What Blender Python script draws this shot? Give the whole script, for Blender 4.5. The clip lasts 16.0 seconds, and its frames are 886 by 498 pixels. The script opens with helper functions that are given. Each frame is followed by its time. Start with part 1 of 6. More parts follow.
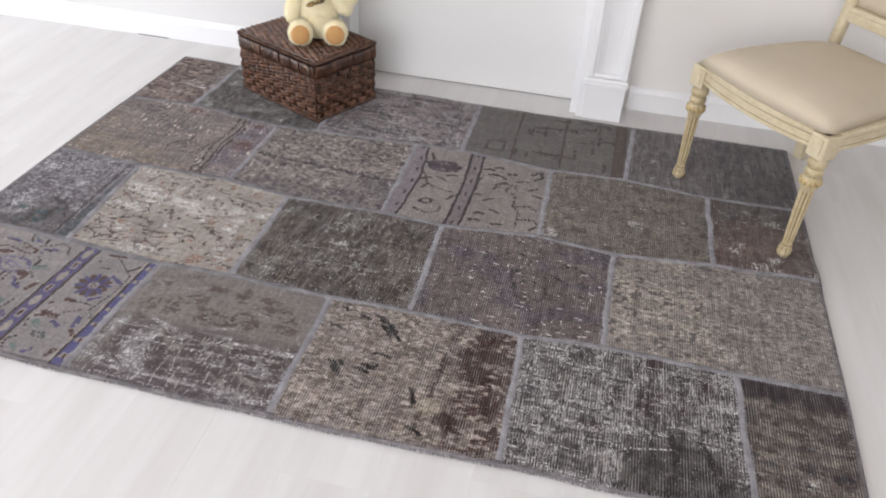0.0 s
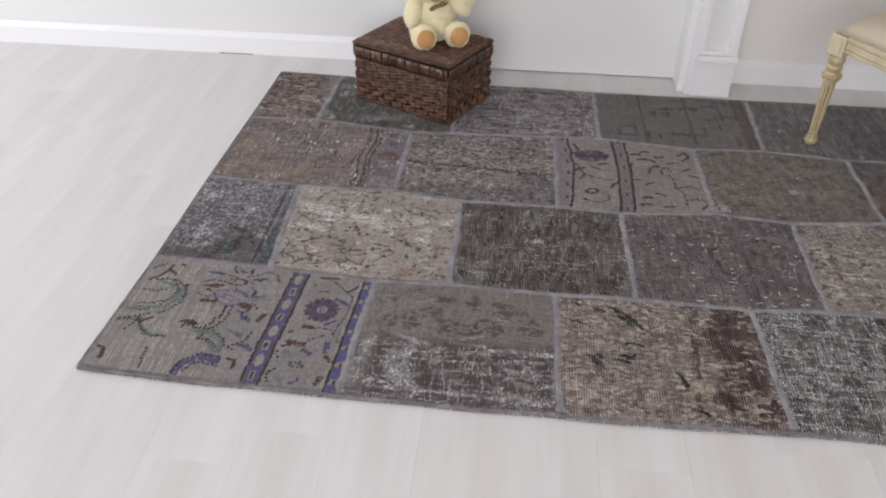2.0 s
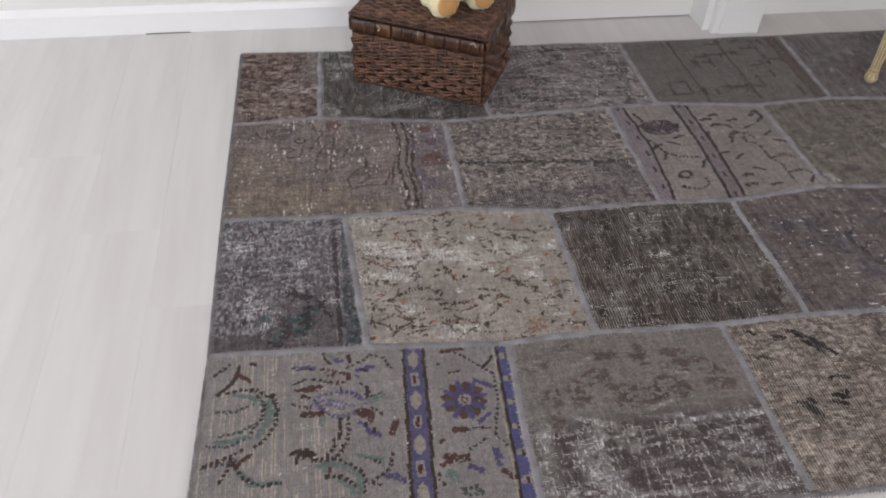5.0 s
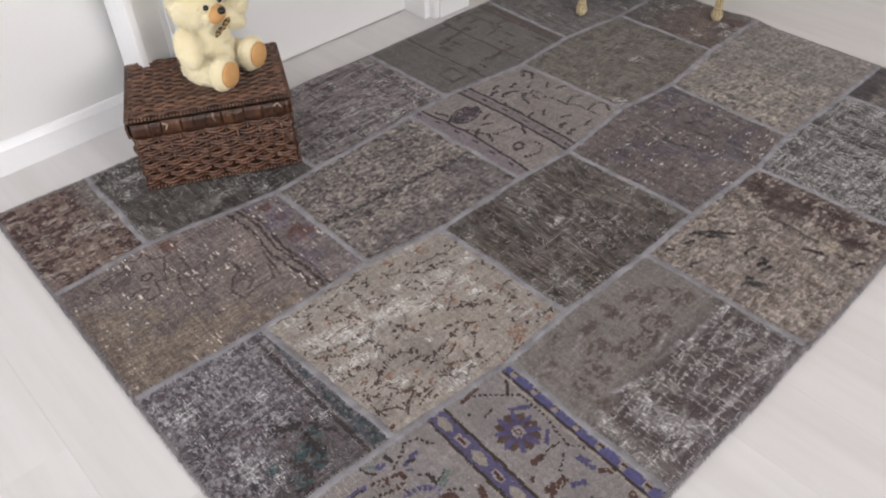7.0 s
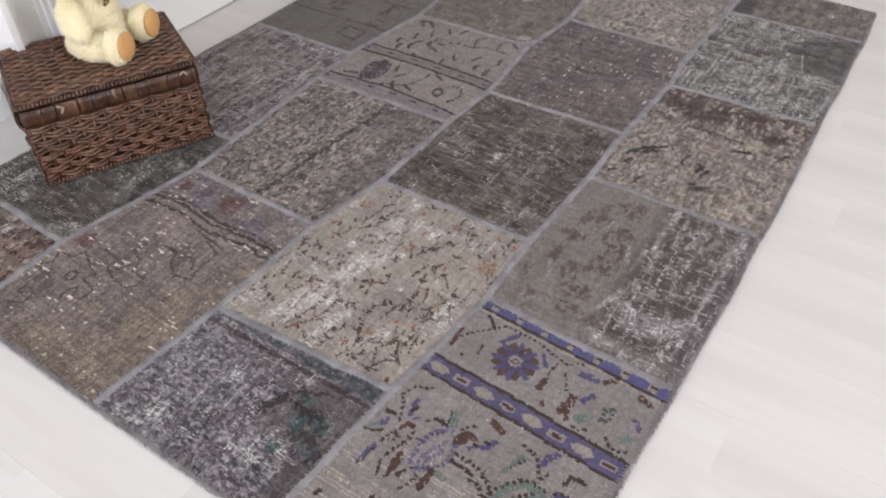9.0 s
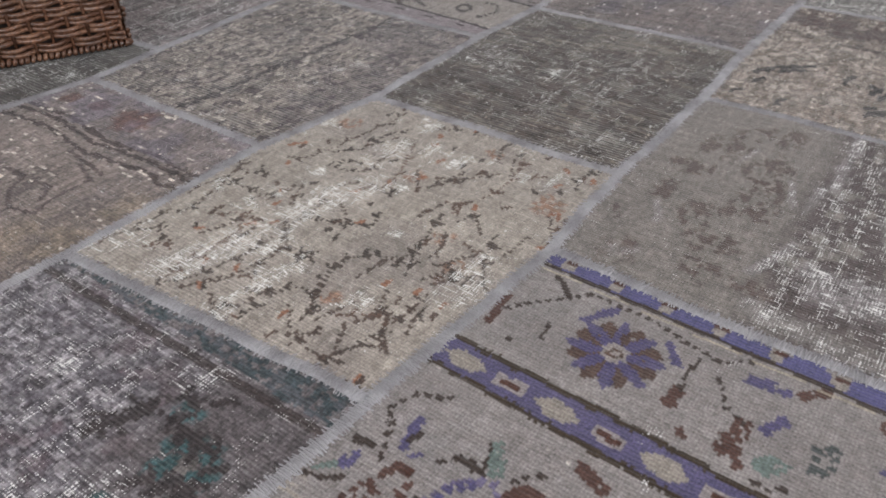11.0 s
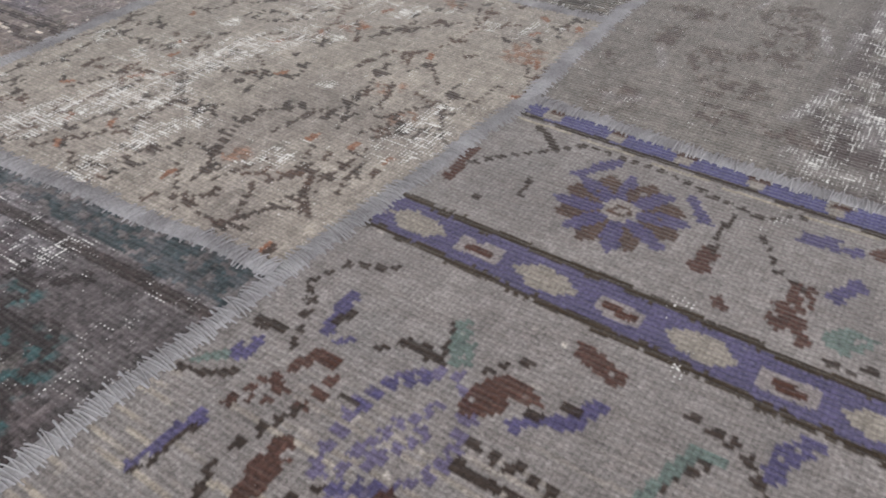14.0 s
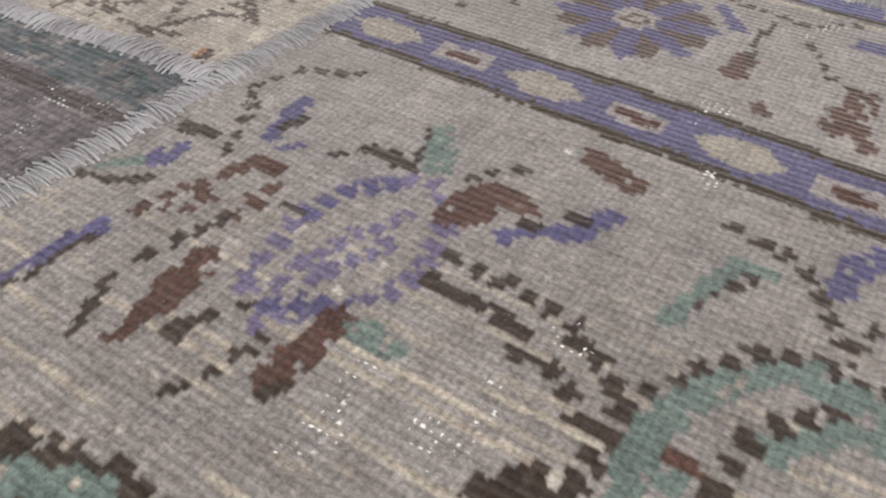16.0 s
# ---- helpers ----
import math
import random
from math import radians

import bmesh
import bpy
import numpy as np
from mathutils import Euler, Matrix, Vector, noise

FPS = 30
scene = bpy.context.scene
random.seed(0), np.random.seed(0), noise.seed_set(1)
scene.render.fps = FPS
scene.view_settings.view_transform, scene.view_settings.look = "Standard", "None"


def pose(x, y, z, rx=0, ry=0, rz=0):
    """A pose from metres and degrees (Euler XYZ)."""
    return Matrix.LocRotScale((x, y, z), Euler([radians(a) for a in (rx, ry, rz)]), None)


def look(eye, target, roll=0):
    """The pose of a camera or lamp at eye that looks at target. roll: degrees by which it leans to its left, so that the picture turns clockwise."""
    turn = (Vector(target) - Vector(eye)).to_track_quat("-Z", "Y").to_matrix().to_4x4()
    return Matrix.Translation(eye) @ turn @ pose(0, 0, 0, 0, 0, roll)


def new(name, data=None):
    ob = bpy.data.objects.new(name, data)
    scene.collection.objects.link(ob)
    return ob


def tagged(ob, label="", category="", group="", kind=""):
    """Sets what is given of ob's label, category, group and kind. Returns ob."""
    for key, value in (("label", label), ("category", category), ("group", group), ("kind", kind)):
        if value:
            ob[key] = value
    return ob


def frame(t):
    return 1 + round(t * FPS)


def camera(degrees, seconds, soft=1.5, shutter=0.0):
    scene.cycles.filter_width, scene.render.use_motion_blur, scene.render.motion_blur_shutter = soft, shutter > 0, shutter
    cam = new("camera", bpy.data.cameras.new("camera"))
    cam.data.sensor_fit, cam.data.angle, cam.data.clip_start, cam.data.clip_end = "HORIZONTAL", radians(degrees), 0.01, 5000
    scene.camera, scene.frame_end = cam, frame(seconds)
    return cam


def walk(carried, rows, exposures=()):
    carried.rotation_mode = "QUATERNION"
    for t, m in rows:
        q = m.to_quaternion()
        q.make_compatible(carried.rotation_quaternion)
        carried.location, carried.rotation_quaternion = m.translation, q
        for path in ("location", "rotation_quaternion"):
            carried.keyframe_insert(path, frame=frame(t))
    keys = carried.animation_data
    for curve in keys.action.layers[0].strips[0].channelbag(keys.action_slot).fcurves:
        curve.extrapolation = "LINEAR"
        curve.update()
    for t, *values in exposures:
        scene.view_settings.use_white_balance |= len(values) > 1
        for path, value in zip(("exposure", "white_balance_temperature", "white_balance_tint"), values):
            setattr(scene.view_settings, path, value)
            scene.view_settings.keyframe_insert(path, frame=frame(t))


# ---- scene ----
cam = camera(58.8, 16.0, soft=1.95)
PATH = [
    (0, (1.742, -1.078, 1.337), (1.434, 0.512, 0.164), 3.7),
    (0.5, (1.597, -1.131, 1.315), (1.252, 0.462, 0.156), 5.4),
    (1, (1.401, -1.16, 1.332), (1.057, 0.402, 0.13), 1.2),
    (1.5, (1.236, -1.165, 1.34), (0.96, 0.424, 0.157), 2.9),
    (2, (1.015, -1.211, 1.358), (0.861, 0.386, 0.164), 0.7),
    (2.5, (0.825, -1.209, 1.342), (0.847, 0.423, 0.186), 4.4),
    (3, (0.643, -1.098, 1.341), (0.626, 0.5, 0.138), 0.8),
    (3.2, (0.609, -1.055, 1.336), (0.603, 0.547, 0.138), 1.7),
    (5.3, (0.245, -0.583, 1.31), (0.633, 0.815, -0.067), 2.5),
    (5.5, (0.168, -0.554, 1.296), (0.718, 0.823, -0.046), 1.9),
    (6, (-0.035, -0.486, 1.335), (0.737, 0.818, 0.03), -0.5),
    (6.5, (-0.121, -0.423, 1.329), (0.765, 0.793, 0.011), -0.1),
    (7, (-0.153, -0.289, 1.327), (0.842, 0.809, -0.016), -1.8),
    (7.5, (-0.208, -0.207, 1.312), (0.929, 0.799, 0.01), -1.2),
    (8, (-0.342, -0.181, 1.3), (0.92, 0.669, 0.003), -1.2),
    (8.5, (-0.394, -0.175, 1.27), (0.896, 0.643, -0.02), -1.7),
    (9, (-0.312, -0.139, 1.211), (0.895, 0.684, -0.155), -1.2),
    (9.2, (-0.257, -0.111, 1.153), (0.937, 0.723, -0.217), -1.1),
    (11.3, (0.023, 0.12, 0.503), (1.35, 1.049, -0.67), -0.3),
    (11.5, (0.034, 0.126, 0.483), (1.371, 1.042, -0.689), -0.4),
    (12, (0.051, 0.134, 0.448), (1.407, 0.998, -0.74), 0.3),
    (12.5, (0.065, 0.144, 0.413), (1.392, 0.983, -0.826), 0.4),
    (13, (0.078, 0.148, 0.397), (1.415, 1.008, -0.816), 0.2),
    (13.5, (0.088, 0.153, 0.382), (1.422, 1.003, -0.843), 0.7),
    (14, (0.099, 0.153, 0.346), (1.418, 0.983, -0.908), 0.5),
    (14.5, (0.111, 0.155, 0.302), (1.413, 0.966, -0.981), 1.0),
    (15, (0.123, 0.16, 0.268), (1.413, 0.943, -1.044), 1.5),
    (15.5, (0.131, 0.161, 0.245), (1.405, 0.936, -1.087), 1.2),
    (16, (0.126, 0.157, 0.228), (1.375, 0.926, -1.131), 0.8),
]
EXPOSURES = [(0.0, 0.03, 6400, 10), (0.5, 0.02, 6400, 10.5), (1.0, -0.12, 6450, 10.5), (1.5, -0.25, 6450, 11), (2.0, -0.34, 6450, 11), (2.5, -0.27, 6450, 11), (3.0, -0.43, 6450, 10), (5.4, -0.42, 6550, 10.5), (6.0, -0.29, 6600, 11), (6.5, -0.25, 6600, 11), (7.0, -0.17, 6600, 10.5), (7.5, -0.01, 6650, 10.5), (9.0, -0.01, 6500, 10.5), (11.5, 0.02, 6450, 7), (12.5, 0.01, 6450, 7), (13.5, 0.01, 6450, 7), (14.0, -0.09, 6450, 7), (14.5, 0.2, 6550, 6.5), (15.0, 0.1, 6550, 7), (15.5, 0.04, 6600, 9), (16.0, 0.24, 6800, 6)]
walk(cam, [(t, look(eye, target, roll)) for t, eye, target, roll in PATH], EXPOSURES)

# ---- world and light ----
world = bpy.data.worlds.new("world")
scene.world = world
world.use_nodes = True
wn = world.node_tree
sky = wn.nodes.new("ShaderNodeTexSky")
sky.sky_type, sky.sun_disc = "NISHITA", False
sky.sun_elevation, sky.sun_rotation = radians(40), radians(200)
wn.links.new(sky.outputs[0], wn.nodes["Background"].inputs[0])
wn.nodes["Background"].inputs[1].default_value = 0.12


def window_light(name, x, y, z, target, w, h, watts, colour):
    lamp = bpy.data.lights.new(name, "AREA")
    lamp.shape, lamp.size, lamp.size_y, lamp.energy, lamp.color = "RECTANGLE", w, h, watts, colour
    ob = new(name, lamp)
    ob.matrix_world = look((x, y, z), target)
    return ob


window_light("window_light_left", -2.93, 0.3, 1.45, (0, 0.3, 1.25), 1.9, 1.7, 74, (0.95, 0.955, 1.0))
window_light("window_light_front", 0.8, -3.33, 1.5, (0.8, 0.0, 1.2), 2.6, 1.7, 95, (0.99, 0.955, 0.98))


# ---- materials ----
def lin(r, g, b):
    return tuple(((c / 255) / 12.92 if c < 10.3 else ((c / 255 + 0.055) / 1.055) ** 2.4) for c in (r, g, b))


def nodes_of(name):
    m = bpy.data.materials.new(name)
    m.use_nodes = True
    return m, m.node_tree, m.node_tree.nodes["Principled BSDF"]


def tex(nt, kind, scale, stretch=None, detail=3.0, coords="Object"):
    tc = nt.nodes.new("ShaderNodeTexCoord")
    mp = nt.nodes.new("ShaderNodeMapping")
    if stretch:
        mp.inputs["Scale"].default_value = stretch
    nt.links.new(tc.outputs[coords], mp.inputs[0])
    t = nt.nodes.new(kind)
    t.inputs["Scale"].default_value = scale
    if "Detail" in t.inputs:
        t.inputs["Detail"].default_value = detail
    nt.links.new(mp.outputs[0], t.inputs["Vector"])
    return t


def ramp(nt, source, stops):
    r = nt.nodes.new("ShaderNodeValToRGB")
    els = r.color_ramp.elements
    while len(els) < len(stops):
        els.new(0.5)
    for e, (p, c) in zip(els, stops):
        e.position, e.color = p, (*c, 1)
    nt.links.new(source, r.inputs[0])
    return r


def mix(nt, a, b, factor, mode="MIX"):
    n = nt.nodes.new("ShaderNodeMixRGB")
    n.blend_type = mode
    for k, v in ((0, factor), (1, a), (2, b)):
        if hasattr(v, "links"):
            nt.links.new(v, n.inputs[k])
        elif k:
            n.inputs[k].default_value = (*v, 1)
        else:
            n.inputs[0].default_value = v
    return n.outputs[0]


def bump(nt, bsdf, height, strength, distance, before=None):
    b = nt.nodes.new("ShaderNodeBump")
    b.inputs["Strength"].default_value, b.inputs["Distance"].default_value = strength, distance
    nt.links.new(height, b.inputs["Height"])
    if before:
        nt.links.new(before.outputs[0], b.inputs["Normal"])
    nt.links.new(b.outputs[0], bsdf.inputs["Normal"])
    return b


def surface(name, light, dark, rough, big=2.0, fine=60.0, stretch=None, bumpy=0.15, dist=0.002, metal=0.0, spec=0.5):
    """Two scales of variation between two colours, with a fine relief."""
    m, nt, b = nodes_of(name)
    n1, n2 = tex(nt, "ShaderNodeTexNoise", big, stretch, 4), tex(nt, "ShaderNodeTexNoise", fine, stretch, 5)
    c1 = ramp(nt, n1.outputs[0], [(0.35, dark), (0.65, light)]).outputs[0]
    c2 = ramp(nt, n2.outputs[0], [(0.3, dark), (0.6, light)]).outputs[0]
    nt.links.new(mix(nt, c1, c2, 0.4), b.inputs["Base Color"])
    b.inputs["Roughness"].default_value, b.inputs["Metallic"].default_value = rough, metal
    b.inputs["Specular IOR Level"].default_value = spec
    bump(nt, b, n2.outputs[0], bumpy, dist)
    return m


WALL = surface("wall_paint", (0.79, 0.785, 0.77), (0.765, 0.76, 0.745), 0.6, 1.2, 180, None, 0.08, 0.001)
WALL_WARM = surface("warm_wall_paint", (0.865, 0.84, 0.805), (0.845, 0.82, 0.785), 0.6, 1.2, 180, None, 0.08, 0.001)
TRIM = surface("trim_gloss_paint", (0.88, 0.88, 0.88), (0.85, 0.85, 0.85), 0.28, 2, 60, None, 0.04, 0.001)
DOOR = surface("door_satin_paint", (0.82, 0.815, 0.80), (0.80, 0.795, 0.78), 0.4, 1, 90, None, 0.05, 0.001)


def floor_material():
    m, nt, b = nodes_of("whitewashed_oak_laminate")
    info = nt.nodes.new("ShaderNodeObjectInfo")
    n1 = tex(nt, "ShaderNodeTexNoise", 7, (1.6, 0.16, 1), 5)
    n2 = tex(nt, "ShaderNodeTexNoise", 60, (1.0, 0.05, 1), 4)
    a = ramp(nt, n1.outputs[0], [(0.3, (0.61, 0.585, 0.565)), (0.5, (0.685, 0.668, 0.652)), (0.7, (0.745, 0.73, 0.72))]).outputs[0]
    c = ramp(nt, n2.outputs[0], [(0.3, (0.65, 0.632, 0.612)), (0.6, (0.705, 0.69, 0.68))]).outputs[0]
    tone = ramp(nt, info.outputs["Random"], [(0.0, (0.965, 0.96, 0.958)), (1.0, (1, 1, 1))]).outputs[0]
    nt.links.new(mix(nt, mix(nt, a, c, 0.35), tone, 1.0, "MULTIPLY"), b.inputs["Base Color"])
    b.inputs["Roughness"].default_value = 0.42
    b.inputs["Specular IOR Level"].default_value = 0.35
    bump(nt, b, n2.outputs[0], 0.06, 0.001)
    return m


FLOOR = floor_material()
SUBFLOOR = surface("plank_joint", (0.66, 0.645, 0.63), (0.62, 0.605, 0.59), 0.6)


def math_node(nt, op, a, b_, clamp=False):
    n = nt.nodes.new("ShaderNodeMath")
    n.operation, n.use_clamp = op, clamp
    for k, v in enumerate((a, b_)):
        if hasattr(v, "links"):
            nt.links.new(v, n.inputs[k])
        else:
            n.inputs[k].default_value = v
    return n.outputs[0]


# dark colour for the painted shade of the skirting gap
GAP_SHADE = surface("gap_shade_paint", (0.10, 0.09, 0.08), (0.06, 0.055, 0.05), 0.9)


def wool(name, period, groove, rib):
    """Dyed wool: knot colours and the share of rubbing come from the mesh; fibre, ribs and bare ground threads are
    added.
    period: the ribs' spacing in metres; groove: how dark the furrows' painted shade is; rib: how pale the rubbed ridges
    are."""
    m, nt, b = nodes_of(name)
    at = nt.nodes.new("ShaderNodeAttribute")
    at.attribute_name = "dye"
    fibre = tex(nt, "ShaderNodeTexNoise", 620, (1.0, 0.7, 1), 3)
    warp = tex(nt, "ShaderNodeTexNoise", 420, (1.0, 0.16, 1), 2)
    weft = tex(nt, "ShaderNodeTexNoise", 420, (0.16, 1.0, 1), 2)
    cloud = tex(nt, "ShaderNodeTexNoise", 60, (1.0, 0.3, 1), 3)
    ribs = tex(nt, "ShaderNodeTexWave", 0.314 / period, None, 2)
    ribs.bands_direction = "X"
    ribs.inputs["Distortion"].default_value = 1.4
    ribs.inputs["Detail Scale"].default_value = 0.7
    grain = ramp(nt, fibre.outputs[0], [(0.28, (0.60, 0.60, 0.60)), (0.72, (1.24, 1.24, 1.24))]).outputs[0]
    c = mix(nt, at.outputs["Color"], grain, 1.0, "MULTIPLY")
    # shade in the furrows between ribs, multiplied into the colour
    furrow_shade = ramp(nt, ribs.outputs["Fac"], [(0.0, (groove, groove, groove)), (0.45, (1, 1, 1))]).outputs[0]
    c = mix(nt, c, furrow_shade, 1.0, "MULTIPLY")
    # rubbed ridges, in uneven stretches
    ridge = math_node(nt, "MULTIPLY", math_node(nt, "SUBTRACT", ribs.outputs["Fac"], 0.45), 2.2, True)
    patchy = math_node(nt, "MULTIPLY", math_node(nt, "SUBTRACT", cloud.outputs[0], 0.40), 4.0, True)
    worn = math_node(nt, "ADD", 0.35, at.outputs["Alpha"], True)
    ridge = math_node(nt, "MULTIPLY", math_node(nt, "MULTIPLY", math_node(nt, "MULTIPLY", ridge, patchy), worn), rib)
    c = mix(nt, c, (0.40, 0.385, 0.365), ridge)
    # the more a place is rubbed, the more knuckles of the bare ground weave show, in rows
    lines = []
    for way, pitch in (("X", 0.0034), ("Y", 0.0034)):
        w = tex(nt, "ShaderNodeTexWave", 0.314 / pitch, None, 1)
        w.bands_direction = way
        w.inputs["Distortion"].default_value = 1.8
        w.inputs["Detail Scale"].default_value = 2.5
        lines.append(w.outputs["Fac"])
    knuckle = math_node(nt, "MULTIPLY", lines[0], lines[1])
    # shade in the gaps between knot rows, also put into the colour
    course_shade = ramp(nt, lines[1], [(0.0, (0.89, 0.89, 0.89)), (0.5, (1.03, 1.03, 1.03))]).outputs[0]
    c = mix(nt, c, course_shade, 1.0, "MULTIPLY")
    best = math_node(nt, "MAXIMUM", warp.outputs[0], math_node(nt, "SUBTRACT", weft.outputs[0], 0.02))
    best = math_node(nt, "ADD", best, math_node(nt, "MULTIPLY", math_node(nt, "SUBTRACT", knuckle, 0.4), 0.17))
    need = math_node(nt, "MULTIPLY", at.outputs["Alpha"], 0.33)
    bare = math_node(nt, "MULTIPLY", math_node(nt, "SUBTRACT", math_node(nt, "ADD", best, need), 0.764), 11.0, True)
    bare = math_node(nt, "MULTIPLY", bare, math_node(nt, "MULTIPLY", at.outputs["Alpha"], 9.0, True))
    c = mix(nt, c, (0.70, 0.685, 0.67), bare)
    nt.links.new(c, b.inputs["Base Color"])
    b.inputs["Roughness"].default_value = 0.95
    b.inputs["Specular IOR Level"].default_value = 0.12
    b.inputs["Sheen Weight"].default_value = 0.22
    b.inputs["Sheen Roughness"].default_value = 0.45
    b1 = bump(nt, b, fibre.outputs[0], 0.6, 0.0012)
    b2 = bump(nt, b, best, 0.45, 0.0012, b1)
    bump(nt, b, ribs.outputs["Fac"], 0.45, 0.0010, b2)
    return m


WOOL = wool("dense_wool_pile", 0.0046, 0.86, 0.16)
WOOL_RIBBED = wool("ribbed_wool_pile", 0.0062, 0.62, 0.70)
THREAD = surface("grey_seam_thread", lin(168, 166, 169), lin(120, 117, 120), 0.95, 30, 500, None, 0.5, 0.001, 0, 0.1)
BINDING = surface("dark_edge_binding", lin(146, 142, 143), lin(92, 87, 89), 0.95, 25, 400, None, 0.5, 0.002, 0, 0.1)


def wicker(name, tones, along, rough):
    """Stained cane: each strand has a tone of its own, with dark stain in streaks and pale specks painted as glints."""
    m, nt, b = nodes_of(name)
    info = nt.nodes.new("ShaderNodeObjectInfo")
    n1, n2, n3 = tex(nt, "ShaderNodeTexNoise", 34, along, 4), tex(nt, "ShaderNodeTexNoise", 210, along, 4), tex(nt, "ShaderNodeTexNoise", 75, along, 2)
    c = ramp(nt, n1.outputs[0], [(0.22, tones[0]), (0.48, tones[1]), (0.74, tones[2])]).outputs[0]
    own = ramp(nt, info.outputs["Random"], [(0.0, (0.78, 0.76, 0.76)), (0.5, (1, 1, 1)), (1.0, (1.4, 1.36, 1.32))]).outputs[0]
    c = mix(nt, c, own, 1.0, "MULTIPLY")
    g = ramp(nt, n2.outputs[0], [(0.3, (0.55, 0.55, 0.55)), (0.7, (1.3, 1.3, 1.3))]).outputs[0]
    c = mix(nt, c, g, 1.0, "MULTIPLY")
    # pale specks on the cane, glints painted into its colour
    glint = ramp(nt, n3.outputs[0], [(0.70, (0, 0, 0)), (0.76, (1, 1, 1))]).outputs[0]
    c = mix(nt, c, (0.30, 0.20, 0.14), math_node(nt, "MULTIPLY", glint, 0.8))
    nt.links.new(c, b.inputs["Base Color"])
    b.inputs["Roughness"].default_value = rough
    bump(nt, b, n2.outputs[0], 0.5, 0.002)
    return m


WICKER = wicker("dark_stained_wicker", ((0.040, 0.020, 0.014), (0.100, 0.047, 0.028), (0.18, 0.095, 0.058)), (1, 1, 1), 0.26)
WICKER_FLAT = wicker("flat_leaf_strip", ((0.034, 0.015, 0.009), (0.065, 0.028, 0.016), (0.12, 0.058, 0.028)), (1, 1, 0.3), 0.34)
# near-black colour painted as the shade behind the strands
WICKER_SHADE = surface("weave_gap_shade", (0.012, 0.008, 0.006), (0.006, 0.004, 0.003), 0.8)
PALE_STICK = surface("bare_cane", (0.42, 0.32, 0.22), (0.28, 0.2, 0.13), 0.6)
PLUSH = surface("cream_plush", (0.93, 0.85, 0.60), (0.88, 0.77, 0.50), 0.95, 18, 260, None, 0.6, 0.004, 0, 0.1)
PLUSH_PALE = surface("pale_plush_tips", (0.95, 0.91, 0.75), (0.92, 0.85, 0.62), 0.95, 18, 260, None, 0.6, 0.004, 0, 0.1)
SUEDE = surface("tan_felt", (0.66, 0.38, 0.16), (0.56, 0.30, 0.12), 0.9, 30, 400, None, 0.3, 0.001, 0, 0.1)
BLACK = surface("black_plastic", (0.012, 0.01, 0.01), (0.008, 0.007, 0.007), 0.12)
CREAM_PAINT = surface("antique_cream_paint", (0.66, 0.58, 0.41), (0.50, 0.41, 0.25), 0.42, 14, 70, None, 0.12, 0.001)
AGED_PAINT = surface("aged_cream_leg_paint", (0.62, 0.53, 0.34), (0.40, 0.31, 0.16), 0.42, 26, 120, None, 0.2, 0.001)
# brown antique glaze, dark enough to paint the shade in grooves too
GLAZE_SHADE = surface("brown_glaze_groove_shade", (0.30, 0.22, 0.12), (0.17, 0.115, 0.06), 0.5, 30, 150, None, 0.3, 0.001)
GILT = surface("worn_gilt_paint", (0.58, 0.45, 0.22), (0.36, 0.26, 0.12), 0.4, 20, 110, None, 0.3, 0.001)
LINEN = surface("beige_linen", (0.60, 0.52, 0.40), (0.54, 0.46, 0.345), 0.9, 5, 500, None, 0.4, 0.0006, 0, 0.15)


def tartan():
    m, nt, b = nodes_of("plaid_cloth")
    tc = nt.nodes.new("ShaderNodeTexCoord")
    ck = nt.nodes.new("ShaderNodeTexChecker")
    ck.inputs["Scale"].default_value = 90
    nt.links.new(tc.outputs["Object"], ck.inputs["Vector"])
    n = tex(nt, "ShaderNodeTexNoise", 300)
    ck.inputs["Color1"].default_value, ck.inputs["Color2"].default_value = (0.42, 0.28, 0.08, 1), (0.03, 0.025, 0.06, 1)
    g = ramp(nt, n.outputs[0], [(0.3, (0.6, 0.6, 0.6)), (0.7, (1.1, 1.1, 1.1))]).outputs[0]
    nt.links.new(mix(nt, ck.outputs["Color"], g, 1.0, "MULTIPLY"), b.inputs["Base Color"])
    b.inputs["Roughness"].default_value = 0.9
    return m


PLAID = tartan()


# ---- building helpers ----
def mesh_of(name, bm, mats, smooth=False):
    me = bpy.data.meshes.new(name)
    bm.normal_update()
    bm.to_mesh(me)
    bm.free()
    for m in mats if isinstance(mats, (list, tuple)) else [mats]:
        me.materials.append(m)
    if smooth:
        me.polygons.foreach_set("use_smooth", [True] * len(me.polygons))
    return me


def part(name, bm, material, parent=None, label="", smooth=False):
    ob = new(name, mesh_of(name, bm, material, smooth) if isinstance(bm, bmesh.types.BMesh) else bm)
    if parent:
        ob.parent = parent
    return tagged(ob, label)


def empty(name, m, label, category, group="", kind=""):
    ob = new(name)
    ob.empty_display_size = 0.1
    ob.matrix_world = m
    return tagged(ob, label, category, group, kind)


def box(bm, x0, x1, y0, y1, z0, z1, bevel=0.0, seg=2):
    r = bmesh.ops.create_cube(bm, size=1, matrix=Matrix.Translation(((x0 + x1) / 2, (y0 + y1) / 2, (z0 + z1) / 2)) @ Matrix.Diagonal((x1 - x0, y1 - y0, z1 - z0, 1)))
    if bevel:
        es = list({e for v in r["verts"] for e in v.link_edges})
        bmesh.ops.bevel(bm, geom=es, offset=bevel, segments=seg, affect="EDGES", profile=0.6)
    return bm


def boxed(*a, **k):
    return box(bmesh.new(), *a, **k)


